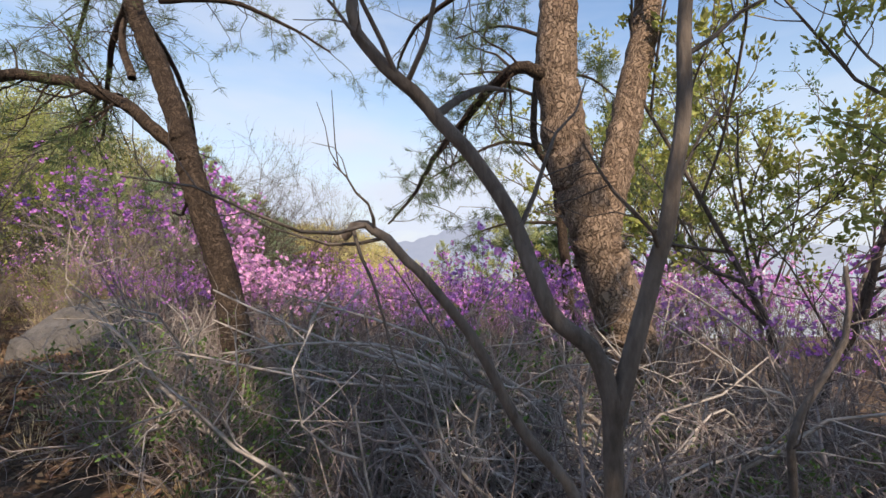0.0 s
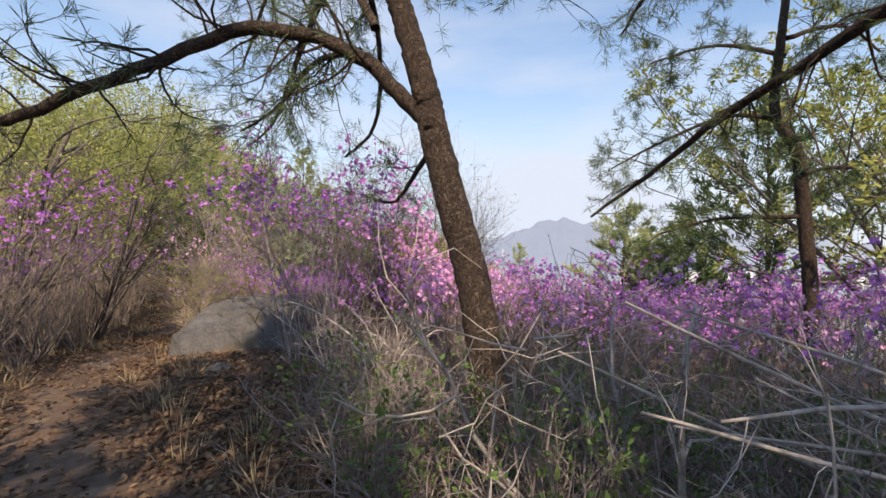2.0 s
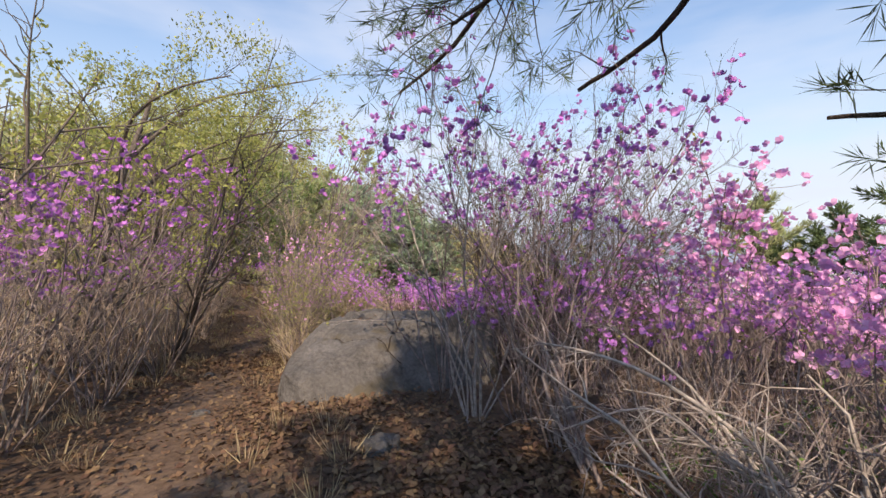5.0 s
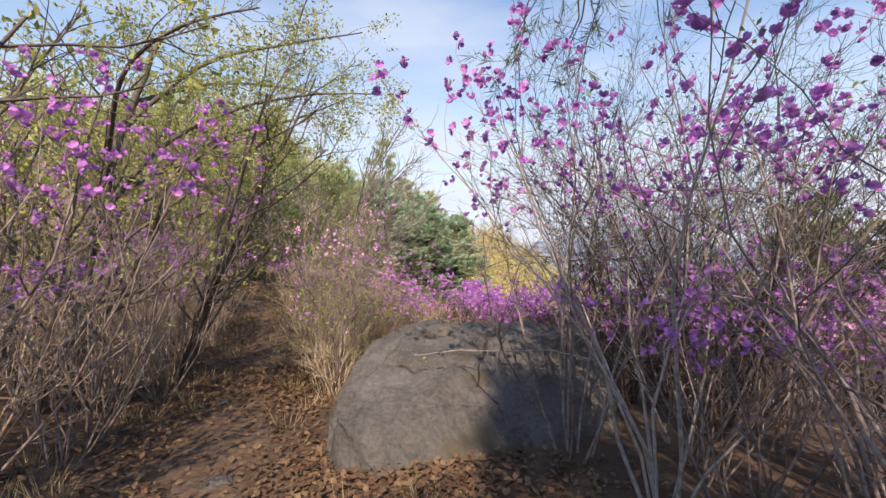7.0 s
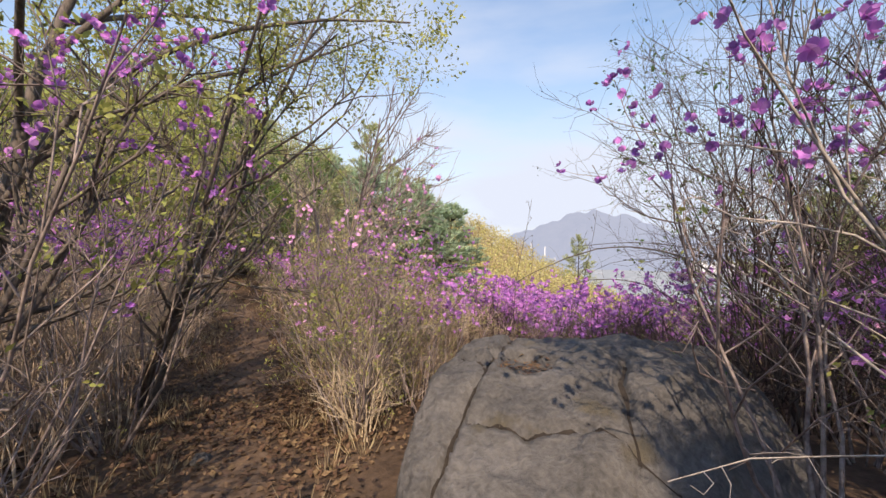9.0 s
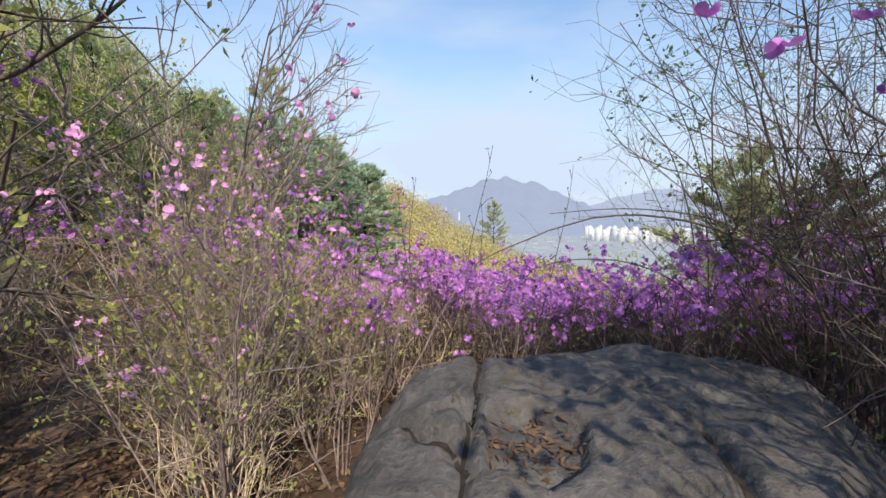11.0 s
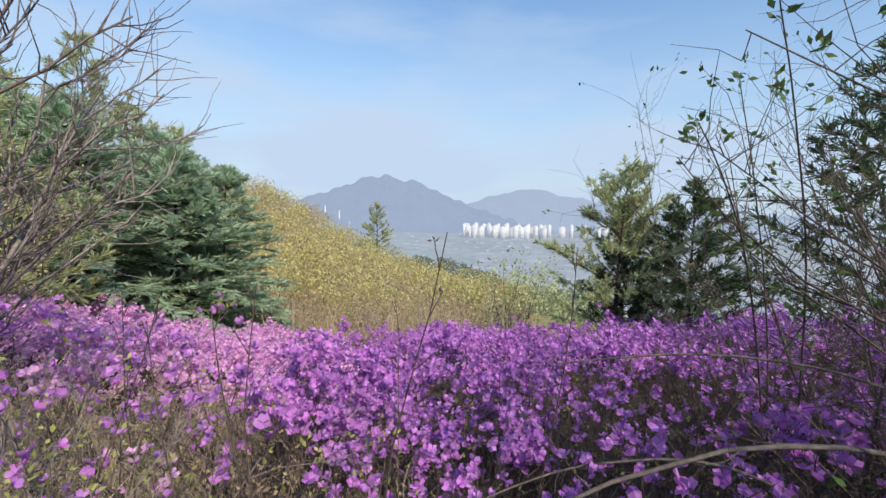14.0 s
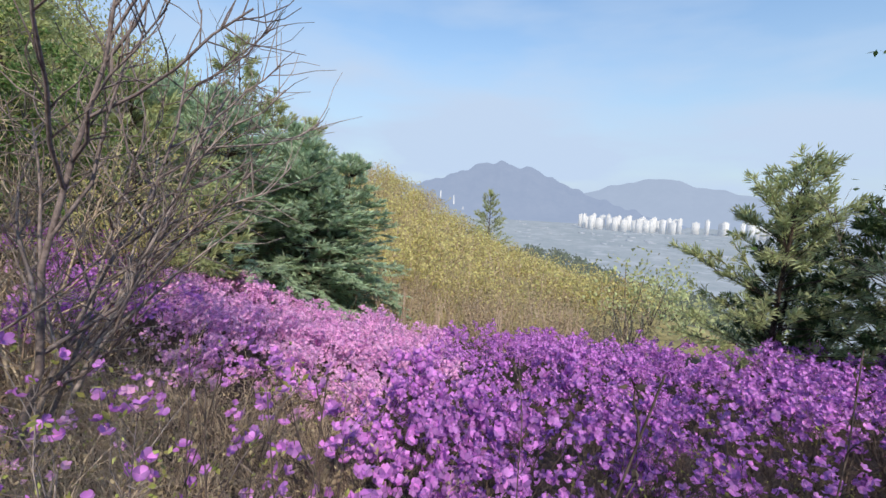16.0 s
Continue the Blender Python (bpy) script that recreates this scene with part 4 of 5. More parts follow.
leafy_tree(51, -10.75, 12.75, 5.4, 0.75, 6, TWIG, LEAF, 0.0, "bare tan-grey many-stemmed tree beside the azaleas", limbs=11, twigs=13, thick=0.05, name="bare_tree", twig_len=0.6)
leafy_tree(52, -11.5, 13.8, 4.6, 0.5, 5, TWIG_TAN, LEAF_YELLOW, 0.15, "bare tan tree with a few yellow buds", limbs=9, twigs=14, thick=0.03, name="bare_tree", leaf_size=0.04)
for seed, x, y, tall, stems, leaf, size, n, mat, lab in (
        (53, -10.9, 7.0, 4.8, 7, 0.4, 0.075, 13, LEAF, "spreading tree with fresh yellow-green leaves over the path"),
        (54, -13.0, 10.4, 5.8, 7, 0.5, 0.085, 14, LEAF, "tree with fresh yellow-green leaves above the trail"),
        (55, -16.5, 13.0, 7.0, 7, 0.85, 0.10, 15, LEAF, "tree with fresh yellow-green leaves above the trail"),
        (56, -8.7, 3.6, 4.6, 7, 0.4, 0.07, 11, LEAF, "spreading tree with fresh yellow-green leaves over the path"),
        (57, -18.6, 19.0, 7.6, 8, 0.95, 0.13, 17, LEAF, "leafy yellow-green tree at the bend of the trail"),
        (65, -11.6, 9.5, 5.6, 7, 0.4, 0.06, 7, LEAF, "twiggy tree with sparse fresh leaves beside the path"),
        (63, -16.0, 18.9, 6.0, 8, 0.95, 0.11, 15, LEAF_DARK, "green leafy tree beyond the bend of the trail"),
        (64, -21.5, 16.0, 8.0, 8, 0.95, 0.13, 17, LEAF, "leafy yellow-green tree at the bend of the trail"),
        (58, -12.6, 17.4, 3.4, 7, 0.7, 0.07, 9, LEAF_YELLOW, "low yellow-green tree beyond the azaleas"),
        (60, 5.0, 8.0, 6.5, 6, 0.95, 0.09, 24, LEAF, "leafy yellow-green tree on the slope below the pines"),
        (61, 7.5, 11.0, 7.0, 6, 0.9, 0.09, 13, LEAF_DARK, "green leafy tree on the slope below the pines"),
        (62, 3.9, 4.6, 5.2, 6, 0.95, 0.075, 26, LEAF, "leafy yellow-green tree on the slope below the pines")):
    leafy_tree(seed, x, y, tall, 0.75 if x < -8 else 0.6, stems, GREY_BARK, mat, leaf, lab, leaf_size=size, thick=0.05, leaves=n, limbs=7, twigs=9)


# crooked tree whose limbs reach out over the path
def overhanging_tree():
    rng = np.random.default_rng(66)
    tree = thing("leafy_tree", "crooked tree with small yellow-green leaves overhanging the path", "tree", "broad-leaved trees")
    z = ground_z(-11.3, 7.7)
    s = Soup()
    limb_from(rng, s, [], [(-11.3, 7.7, z - 0.2), (-11.2, 7.7, z + 1.2), (-11.0, 7.8, z + 2.4), (-10.8, 7.9, z + 3.4), (-10.5, 8.2, z + 4.8)], 0.10, 0.03, 0, 0.1, sides=12, rings=6)
    part("trunk", smooth(s.mesh("trunk")), GREY_BARK, tree)
    for pts in ([(-11.1, 7.7, z + 2.0), (-10.2, 7.9, 2.6), (-9.3, 8.3, 3.2), (-8.5, 8.7, 3.45), (-7.7, 9.0, 3.5)],
                [(-11.0, 7.8, z + 2.4), (-10.0, 8.6, 2.9), (-9.2, 9.4, 3.4), (-8.6, 10.0, 3.9)],
                [(-10.9, 7.8, z + 2.8), (-9.9, 7.2, 3.2), (-9.0, 7.1, 3.6), (-8.2, 7.3, 3.8)],
                [(-10.8, 7.9, z + 3.4), (-10.0, 8.4, 3.9), (-9.0, 8.9, 4.3), (-8.1, 9.4, 4.6)],
                [(-10.7, 8.0, z + 3.8), (-10.6, 9.2, 4.0), (-10.4, 10.4, 4.4), (-10.0, 11.4, 4.6)]):
        s, tips = Soup(), []
        limb_from(rng, s, tips, pts, 0.034, 0.008, 26, 0.75, 0.01, sides=6, fine=5)
        part("limb", s.mesh("limb"), GREY_BARK, tree)
        part("foliage", leaf_soup(rng, tips, 12, 0.05, 0.06).mesh("foliage"), LEAF, tree)


overhanging_tree()

# unseen pines added behind the start of the trail to cast shade on it
for seed, x, y, tall, wide in ((73, -2.6, -3.2, 9.0, 4.0), (75, 1.2, -3.6, 8.5, 4.0), (76, 4.6, -2.6, 8.0, 3.4)):
    t = conifer(seed, "unseen tall dark pine added behind the trail to shade it", tall, wide, NEEDLE, whorls=12, per=9, sprays=26, droop=-0.02, rise=0.3, long=0.42, base=0.34, name="pine_tree", group="pines by the trail")
    t.location = (x, y, ground_z(x, y))


# ---- azaleas and undergrowth ----
def clear_of_boulder(x, y, g=1.85):
    return math.hypot(x + 6.2, y - 8.05) > g


# dense flowering azaleas of the open slope
FIELD = [azalea(100 + i, "azalea bush thick with violet-pink blossoms", 1.25, 0.8, 9, 4, 4, (0.20, 0.155, 0.10)[i], 11, 0.040, PETAL, twig_mat=TWIG_BROWN) for i in range(3)]
# same azaleas with sunlight put into the petals as a lighter pink
FIELD += [azalea(105 + i, "azalea bush thick with blossoms in a painted sunlit pink", 1.2, 0.8, 9, 4, 4, 0.36, 9, 0.041, PETAL_PINK, twig_mat=TWIG_BROWN) for i in range(2)]
field_spots = spread_spots(1, 225, (-20, 8.0, 8.5, 24.5), 0.86,
                           lambda x, y: y > 10.4 and not (-7.6 < x < -3.5 and y < 11.9) and not (x > -5.6 and (x + 5.6) * 0.9 > (y - 11.9) and y < 14.2) and not (-10.6 < x < -7.2 and y < 12.9) and not (-12.0 < x < -7.3 and y < 14.3) and off_trail(x, y, 1.2) and clear_of_boulder(x, y, 1.9) and (x > -9.6 - (y - 9.5) * 0.75)
                           and math.hypot(x + 10.4, y - 12.9) > 0.5 and y < 23.5 - 0.12 * abs(x + 8))
# the band of the field that gets the sunlit petal colour
sunlit_spots = [s for s in field_spots if s[1] > 14.2 and -0.75 * (s[1] - 9.5) < s[0] + 6.9 < -0.03 * (s[1] - 9.5)]
scatter(FIELD[:3], [s for s in field_spots if s not in sunlit_spots and s[1] < 17.5], 2, 0.7, 1.3)
scatter(FIELD[3:], [s for s in sunlit_spots if s[1] < 17.5], 22, 0.85, 1.2)


def far_thicket(name, label, kinds, spots, seed):
    """Bushes too far off to tell apart, joined into one thicket."""
    rng = np.random.default_rng(seed)
    soups = {}
    for x, y in spots:
        kind = kinds[int(rng.integers(len(kinds)))]
        m = np.array(pose(x, y, ground_z(x, y) - 0.02, 0, 0, rng.uniform(0, 360)) @ Matrix.Scale(rng.uniform(0.85, 1.2), 4))
        for child in kind.children:
            me = child.data
            v, f = np.empty(len(me.vertices) * 3, dtype=np.float32), np.empty(len(me.loops), dtype=np.int32)
            me.vertices.foreach_get("co", v)
            me.loops.foreach_get("vertex_index", f)
            soup, _mat = soups.setdefault(child.name.split(".")[0], (Soup(), me.materials[0]))
            soup.raw(v.reshape(-1, 3) @ m[:3, :3].T + m[:3, 3], f.reshape(-1, 4))
    ob = thing(name, label, "thicket", kind="stuff")
    for key, (soup, mat) in soups.items():
        part(key, soup.mesh(key), mat, ob)


far_thicket("azalea_thicket", "far slope of azaleas thick with violet blossoms", FIELD[:3], [s for s in field_spots if s not in sunlit_spots and s[1] >= 17.5], 23)
far_thicket("pink_azalea_thicket", "far slope of azaleas thick with blossoms in a painted sunlit pink", FIELD[3:], [s for s in sunlit_spots if s[1] >= 17.5], 24)

# azaleas on the slope below the trail, seen over the undergrowth
SLOPE = [azalea(120 + i, "grey-twigged azalea bush tipped with violet blossoms", 1.5, 0.65, 9, 4, 5, 0.36, 2, 0.030, PETAL) for i in range(3)]
SLOPE += [azalea(125, "grey-twigged azalea bush tipped with pink blossoms", 1.45, 0.65, 9, 4, 5, 0.36, 2, 0.030, PETAL_PINK)]
slope_spots = spread_spots(3, 88, (-8.5, 3.0, 7.5, 12.0), 0.85,
                           lambda x, y: off_trail(x, y, 1.6) and clear_of_boulder(x, y) and x * 0.55 + y > 3.9 and y < 10.2 + max(0, x + 3) and math.hypot(x + 7.6, y - 6.0) > 1.2
                           and math.hypot(x + 6.85, y - 6.3) > 0.8)
scatter(SLOPE, slope_spots, 4, 0.8, 1.15)

# grey brush and green undergrowth close to the trail
BRUSH = [bare_shrub(130 + i, "bare grey brush of thin crooked twigs", 1.15, 1.1, 12, 5, 5, 0.014, TWIG, 0.0, group="brush by the trail", lift=0.0, bend=0.30, low=0.15, twig_len=0.3, single=True) for i in range(3)]
GREEN = [bare_shrub(140 + i, "low thicket with small green leaves", 0.75, 0.9, 14, 4, 6, 0.007, TWIG, 0.45, LEAF_DARK, 0.032, leaves=4, group="brush by the trail", name="green_thicket", low=0.15) for i in range(2)]
brush_spots = spread_spots(5, 56, (-3.2, 1.2, 4.5, 6.2), 0.5, lambda x, y: off_trail(x, y, 1.15) and x * 0.55 + y > 1.4 and x * 0.55 + y < 4.6)
scatter(BRUSH, brush_spots[:38], 6, 0.75, 1.1)
scatter(GREEN, brush_spots[38:], 36, 0.75, 1.1)

# leafy green undergrowth round the foot of the pines
LUSH = [bare_shrub(145 + i, "low green undergrowth with fresh small leaves", 0.85, 0.8, 12, 4, 6, 0.007, TWIG, 0.6, LEAF_DARK, 0.034, leaves=4, group="brush by the trail", name="green_thicket", low=0.15) for i in range(2)]
scatter(LUSH, [(-0.2, 3.0), (0.3, 3.4), (-0.9, 3.1), (-0.3, 3.7), (0.5, 2.7), (-1.4, 2.7), (-2.6, 3.4), (-1.2, 4.2), (-2.2, 2.9)], 18, 0.85, 1.15)

# pale arching branches over the brush
PALE = [bare_shrub(135 + i, "sprawling bare shrub with pale arching branches", 1.3, 1.7, 9, 6, 4, 0.020, TWIG_PALE, group="brush by the trail", lift=-0.045, bend=0.32, low=0.15, twig_len=0.3, single=True) for i in range(2)]
scatter(PALE, [(0.25, 2.0), (0.9, 2.3), (-0.3, 2.3), (0.7, 2.9), (-0.9, 2.9), (1.9, 2.2), (-2.8, 4.7), (-2.3, 5.1)], 16, 0.9, 1.2)


def sprawling_shrub(seed, root, reach, stems, r, mat, label):
    """Long low stems that sweep from one root towards one side, forking on the way."""
    rng = np.random.default_rng(seed)
    bush = thing("sprawling_shrub", label, "shrub", "brush by the trail")
    o = np.array((root[0], root[1], ground_z(*root) - 0.05))
    for _ in range(stems):
        end = o + np.array(reach) * rng.uniform(0.55, 1.05) + rng.normal(0, 0.38, 3) * np.array((0.7, 1, 0.8))
        end[2] = max(end[2], o[2] + 0.3)
        a, b = o + (end - o) * 0.33, o + (end - o) * 0.68
        bow = rng.uniform(0.05, 0.3)
        pts = [o + rng.normal(0, 0.05, 3) * (1, 1, 0), a + (0, 0, bow) + rng.normal(0, 0.08, 3), b + (0, 0, bow * 0.9) + rng.normal(0, 0.1, 3), end]
        s = Soup()
        limb_from(rng, s, [], pts, r * rng.uniform(0.7, 1.2), r * 0.25, 13, 0.42, 0.03, sides=6, fine=3, rings=4)
        part("stem", s.mesh("stem"), mat, bush)


sprawling_shrub(137, (1.35, 2.75), (-2.5, -0.5, 1.15), 14, 0.019, TWIG_PALE, "sprawling bare shrub with long pale grey branches below the pine")
sprawling_shrub(138, (2.3, 2.4), (-1.6, -0.4, 1.3), 6, 0.014, TWIG_PALE, "sprawling bare shrub with long pale grey branches beside the path")
sprawling_shrub(139, (-2.5, 4.75), (-1.3, 0.7, 1.1), 9, 0.017, TWIG_PALE, "tangled bare shrub with pale grey branches under the azaleas")
sprawling_shrub(136, (-3.7, 5.5), (-0.5, 0.9, 1.3), 8, 0.015, TWIG, "tangled bare shrub with grey branches beside the boulder")

# shrubs on the upper side of the trail
UPPER = [azalea(150 + i, "tall bare azalea with scattered pink blossoms beside the path", 2.3, 0.65, 10, 5, 6, 0.18, 2, 0.034, PETAL, twig_mat=TWIG if i == 1 else TWIG_TAN, group="shrubs above the trail") for i in range(3)]
UPPER += [bare_shrub(155 + i, "tan leafless shrub beside the path", 1.5, 0.8, 12, 5, 6, 0.013, TWIG_TAN, 0.06, LEAF, 0.03, group="shrubs above the trail", bend=0.24, single=True) for i in range(2)]


def above_trail(x, y):
    i = int(np.argmin((LINE[:, 0] - x) ** 2 + (LINE[:, 1] - y) ** 2))
    return side[i, 0] * (x - LINE[i, 0]) + side[i, 1] * (y - LINE[i, 1]) < 0


upper_spots = spread_spots(7, 105, (-20, -1.0, -2.5, 18), 0.72, lambda x, y: above_trail(x, y) and 1.25 < np.sqrt(np.min((LINE[:, 0] - x) ** 2 + (LINE[:, 1] - y) ** 2)) < 4.2)
scatter(UPPER, upper_spots, 8, 0.8, 1.15)
lower_spots = spread_spots(9, 26, (-17, 8.5, -8.0, 18), 0.9, lambda x, y: not above_trail(x, y) and 1.0 < np.sqrt(np.min((LINE[:, 0] - x) ** 2 + (LINE[:, 1] - y) ** 2)) < 2.4 and clear_of_boulder(x, y, 2.0))
LOWER = [azalea(160 + i, "tan-stemmed shrub with a few pink blossoms along the path", 1.4, 0.6, 14, 5, 6, 0.05, 2, 0.03, PETAL_PINK, twig_mat=TWIG_TAN, leaf=0.1, group="shrubs below the trail") for i in range(2)]
scatter(LOWER, lower_spots, 10, 0.8, 1.1)

tan_spots = spread_spots(41, 38, (-20, 7, -10, 20), 1.0, lambda x, y: off_trail(x, y, 1.5) and not off_trail(x, y, 6.5) and above_trail(x, y))
far_thicket("tan_shrub_thicket", "thicket of tan leafless shrubs on the bank above the trail", UPPER[3:], tan_spots, 42)

# tall azaleas in bloom by the boulder
for seed, x, y, tall, petal, n in ((170, -4.65, 6.35, 3.1, PETAL, 0.34), (171, -3.9, 5.9, 2.9, PETAL, 0.34), (172, -5.1, 7.1, 2.9, PETAL, 0.3), (178, -4.3, 7.0, 3.0, PETAL, 0.34), (173, -2.9, 6.1, 2.2, PETAL_PINK, 0.5), (174, -2.2, 5.7, 2.0, PETAL_PINK, 0.5)):
    set_down(azalea(seed, "tall azalea with violet blossoms at its branch tips", tall, 0.5, 9, 6, 7, n, 2, 0.031, petal, twig_mat=TWIG_PALE if seed == 170 else TWIG, thick=0.014, single=True, group="tall azaleas by the boulder", low=0.4, leaf=0.06), x, y, seed * 37)

# tall azaleas leaning over the path
for seed, x, y, tall in ((175, -9.6, 6.7, 3.3), (176, -8.4, 4.9, 3.0), (177, -10.4, 8.2, 3.2)):
    set_down(azalea(seed, "tall azalea with violet blossoms leaning over the path", tall, 0.7, 9, 6, 7, 0.22, 3, 0.029, PETAL, thick=0.017, group="shrubs above the trail", low=0.35, single=True, leaf=0.1), x, y, seed * 50)

# pale branches reaching out beside the viewpoint
sprawling_shrub(134, (-8.7, 9.7), (1.3, 0.9, 0.95), 7, 0.012, TWIG_TAN, "bare tan shrub with long branches beside the boulder")

# shrubs at both sides of the viewpoint
for seed, x, y, tall, petal, turn in ((188, -8.0, 10.1, 2.2, PETAL, 70), (180, -8.3, 8.9, 2.5, PETAL_PINK, 20), (181, -8.9, 10.0, 2.2, PETAL, 120), (184, -8.1, 10.2, 1.8, PETAL, 220)):
    set_down(azalea(seed, "tan shrub with small green leaves and sparse pink blossoms", tall, 0.55, 18, 8, 9, 0.08, 1, 0.028, petal, twig_mat=TWIG if seed in (180, 188) else TWIG_TAN, leaf=0.6,
                    group="shrubs by the boulder", leaf_size=0.03, low=0.15, thick=0.014, single=True), x, y, turn)
for seed, x, y, tall, turn in ((182, -4.45, 9.0, 4.2, 0), (183, -3.5, 9.2, 4.0, 60), (185, -3.9, 8.0, 4.0, 150), (186, -2.9, 10.3, 3.6, 40)):
    set_down(bare_shrub(seed, "dense dark leafless shrub with first green buds beside the boulder", tall, 0.6, 14, 11, 12, 0.013, TWIG_DARK, 0.22, LEAF_DARK, 0.032,
                        group="shrubs by the boulder", low=0.12, twig_len=0.45, bend=0.26, single=True), x, y, turn)

# long branches that arch over the boulder
def arching_shrub():
    rng = np.random.default_rng(187)
    bush = thing("arching_shrub", "bare shrub with long branches arching over the boulder", "shrub", "shrubs by the boulder")
    for pts, r in (([(-4.3, 8.9, -0.5), (-4.5, 9.0, 0.5), (-5.0, 9.3, 1.15), (-5.7, 9.6, 1.3), (-6.4, 9.8, 1.05), (-6.8, 9.95, 0.8)], 0.014),
                   ([(-4.2, 9.1, -0.5), (-4.3, 9.4, 0.6), (-4.7, 9.8, 1.2), (-5.3, 10.1, 1.35), (-6.0, 10.3, 1.3)], 0.012),
                   ([(-4.3, 9.0, -0.5), (-4.6, 9.6, 0.3), (-5.2, 10.0, 0.85), (-5.9, 10.2, 0.9), (-6.5, 10.4, 0.6)], 0.010)):
        s, tips = Soup(), []
        limb_from(rng, s, tips, pts, r, 0.003, 16, 0.3, 0.03, sides=6, fine=2)
        part("stem", s.mesh("stem"), GREY_BARK, bush)


arching_shrub()


# young leafy branches rising beside the viewpoint
def budding_shrub():
    rng = np.random.default_rng(189)
    bush = thing("budding_shrub", "slender shrub with fresh dark green leaves beside the boulder", "shrub", "shrubs by the boulder")
    for pts in ([(-4.5, 10.3, -0.9), (-4.6, 10.3, 0.8), (-4.8, 10.2, 1.7), (-5.15, 10.05, 2.3), (-5.42, 9.95, 2.7)],
                [(-4.45, 10.4, -0.9), (-4.6, 10.5, 0.9), (-4.85, 10.45, 1.7), (-5.15, 10.35, 2.1), (-5.4, 10.25, 2.3)],
                [(-4.4, 10.2, -0.9), (-4.4, 10.1, 1.0), (-4.6, 9.95, 2.0), (-4.95, 9.85, 2.75), (-5.3, 9.85, 3.2)],
                [(-4.4, 10.5, -0.9), (-4.3, 10.7, 1.0), (-4.5, 10.7, 2.0), (-4.8, 10.6, 2.6)]):
        s, tips = Soup(), []
        limb_from(rng, s, tips, pts, 0.007, 0.0025, 16, 0.17, 0.08, sides=6, fine=1)
        part("stem", s.mesh("stem"), TWIG_DARK, bush)
        part("foliage", leaf_soup(rng, [t for t in tips if t[0][2] > 1.3], 4, 0.042, 0.012).mesh("foliage"), LEAF_DARK, bush)


budding_shrub()


# withered flower stalks standing above the azaleas
def stalk(seed, x, y, top):
    rng = np.random.default_rng(seed)
    z = ground_z(x, y)
    plant = thing("withered_stalk", "thin dark withered flower stalk among the azaleas", "plant", "withered stalks", at=(x, y, z))
    s, tips = Soup(), []
    p, d = wander(rng, (0, 0, -0.05), (rng.normal(0, 0.08), rng.normal(0, 0.08), 1), top - z, 9, 0.08, 0.08)
    s.tube(p, 0.006, 0.002, 5)
    for f in (0.62, 0.72, 0.8, 0.88, 0.95):
        o, d = at_fraction(p, f)
        q, e = wander(rng, o, sideways(rng, d, 35), 0.10 * rng.uniform(0.6, 1.4), 3, 0.2, 0.2)
        s.tube(q, 0.003, 0.0015, 4)
        tips.append((q[-1], e))
    part("stem", s.mesh("stem"), TWIG_DARK, plant)
    for tip in tips:
        part("seed_head", leaf_soup(rng, [tip], 5, 0.022, 0.003).mesh("seed_head"), TWIG_DARK, plant, "dry brown seed head")


for i, (x, y, top) in enumerate(((-6.75, 10.45, 1.95), (-7.15, 10.55, 1.62), (-7.0, 10.7, 1.7), (-7.5, 10.5, 1.55), (-7.75, 10.75, 1.6), (-6.5, 10.75, 1.55), (-8.1, 10.9, 1.6), (-6.1, 10.5, 1.85))):
    stalk(400 + i, x, y, top)

# grey azalea brush with few blossoms on the near side of the field
NEAR = [azalea(190 + i, "grey azalea brush with a few violet blossoms", 1.3, 0.8, 13, 5, 6, 0.06, 3, 0.034, PETAL, group="azaleas on the slope", leaf=0.05, twig_mat=TWIG_BROWN) for i in range(2)]
scatter(NEAR, spread_spots(12, 38, (-5.6, 9.6, 1.0, 14.2), 0.75, lambda x, y: clear_of_boulder(x, y, 1.8) and (x + 5.6) * 0.9 > (y - 11.9)) + [(-8.7, 12.6), (-7.2, 12.3), (-6.3, 12.0), (-5.4, 12.6), (-6.6, 10.9), (-6.0, 10.6), (-5.9, 11.4), (-7.1, 11.5), (-6.7, 11.7), (-5.3, 11.0), (-7.3, 10.9)], 13, 0.95, 1.32)
DRY = [bare_shrub(195, "dry tan brush with withered seed heads beside the boulder", 0.95, 0.9, 14, 5, 6, 0.007, TWIG_TAN, 0.3, GRASS_DRY, 0.03, group="shrubs by the boulder", bend=0.25, single=True)]
scatter(DRY, [(-8.2, 11.0), (-7.6, 11.3), (-8.6, 11.7), (-7.9, 12.2), (-9.2, 11.2), (-7.1, 11.0), (-7.5, 10.55), (-8.4, 10.7), (-6.7, 11.3), (-9.3, 12.0), (-8.9, 12.5), (-9.7, 12.6), (-8.1, 12.7), (-7.4, 12.4), (-8.4, 11.4), (-7.9, 11.6), (-9.0, 11.8), (-7.3, 11.7), (-10.2, 12.2), (-10.0, 13.4), (-9.1, 13.3), (-8.3, 13.5), (-10.9, 13.2), (-9.6, 14.1), (-8.7, 14.2), (-11.3, 14.0), (-7.8, 13.0), (-9.3, 12.8), (-8.0, 14.0), (-10.4, 14.0), (-7.6, 13.6), (-8.8, 13.8)], 14, 0.95, 1.35)


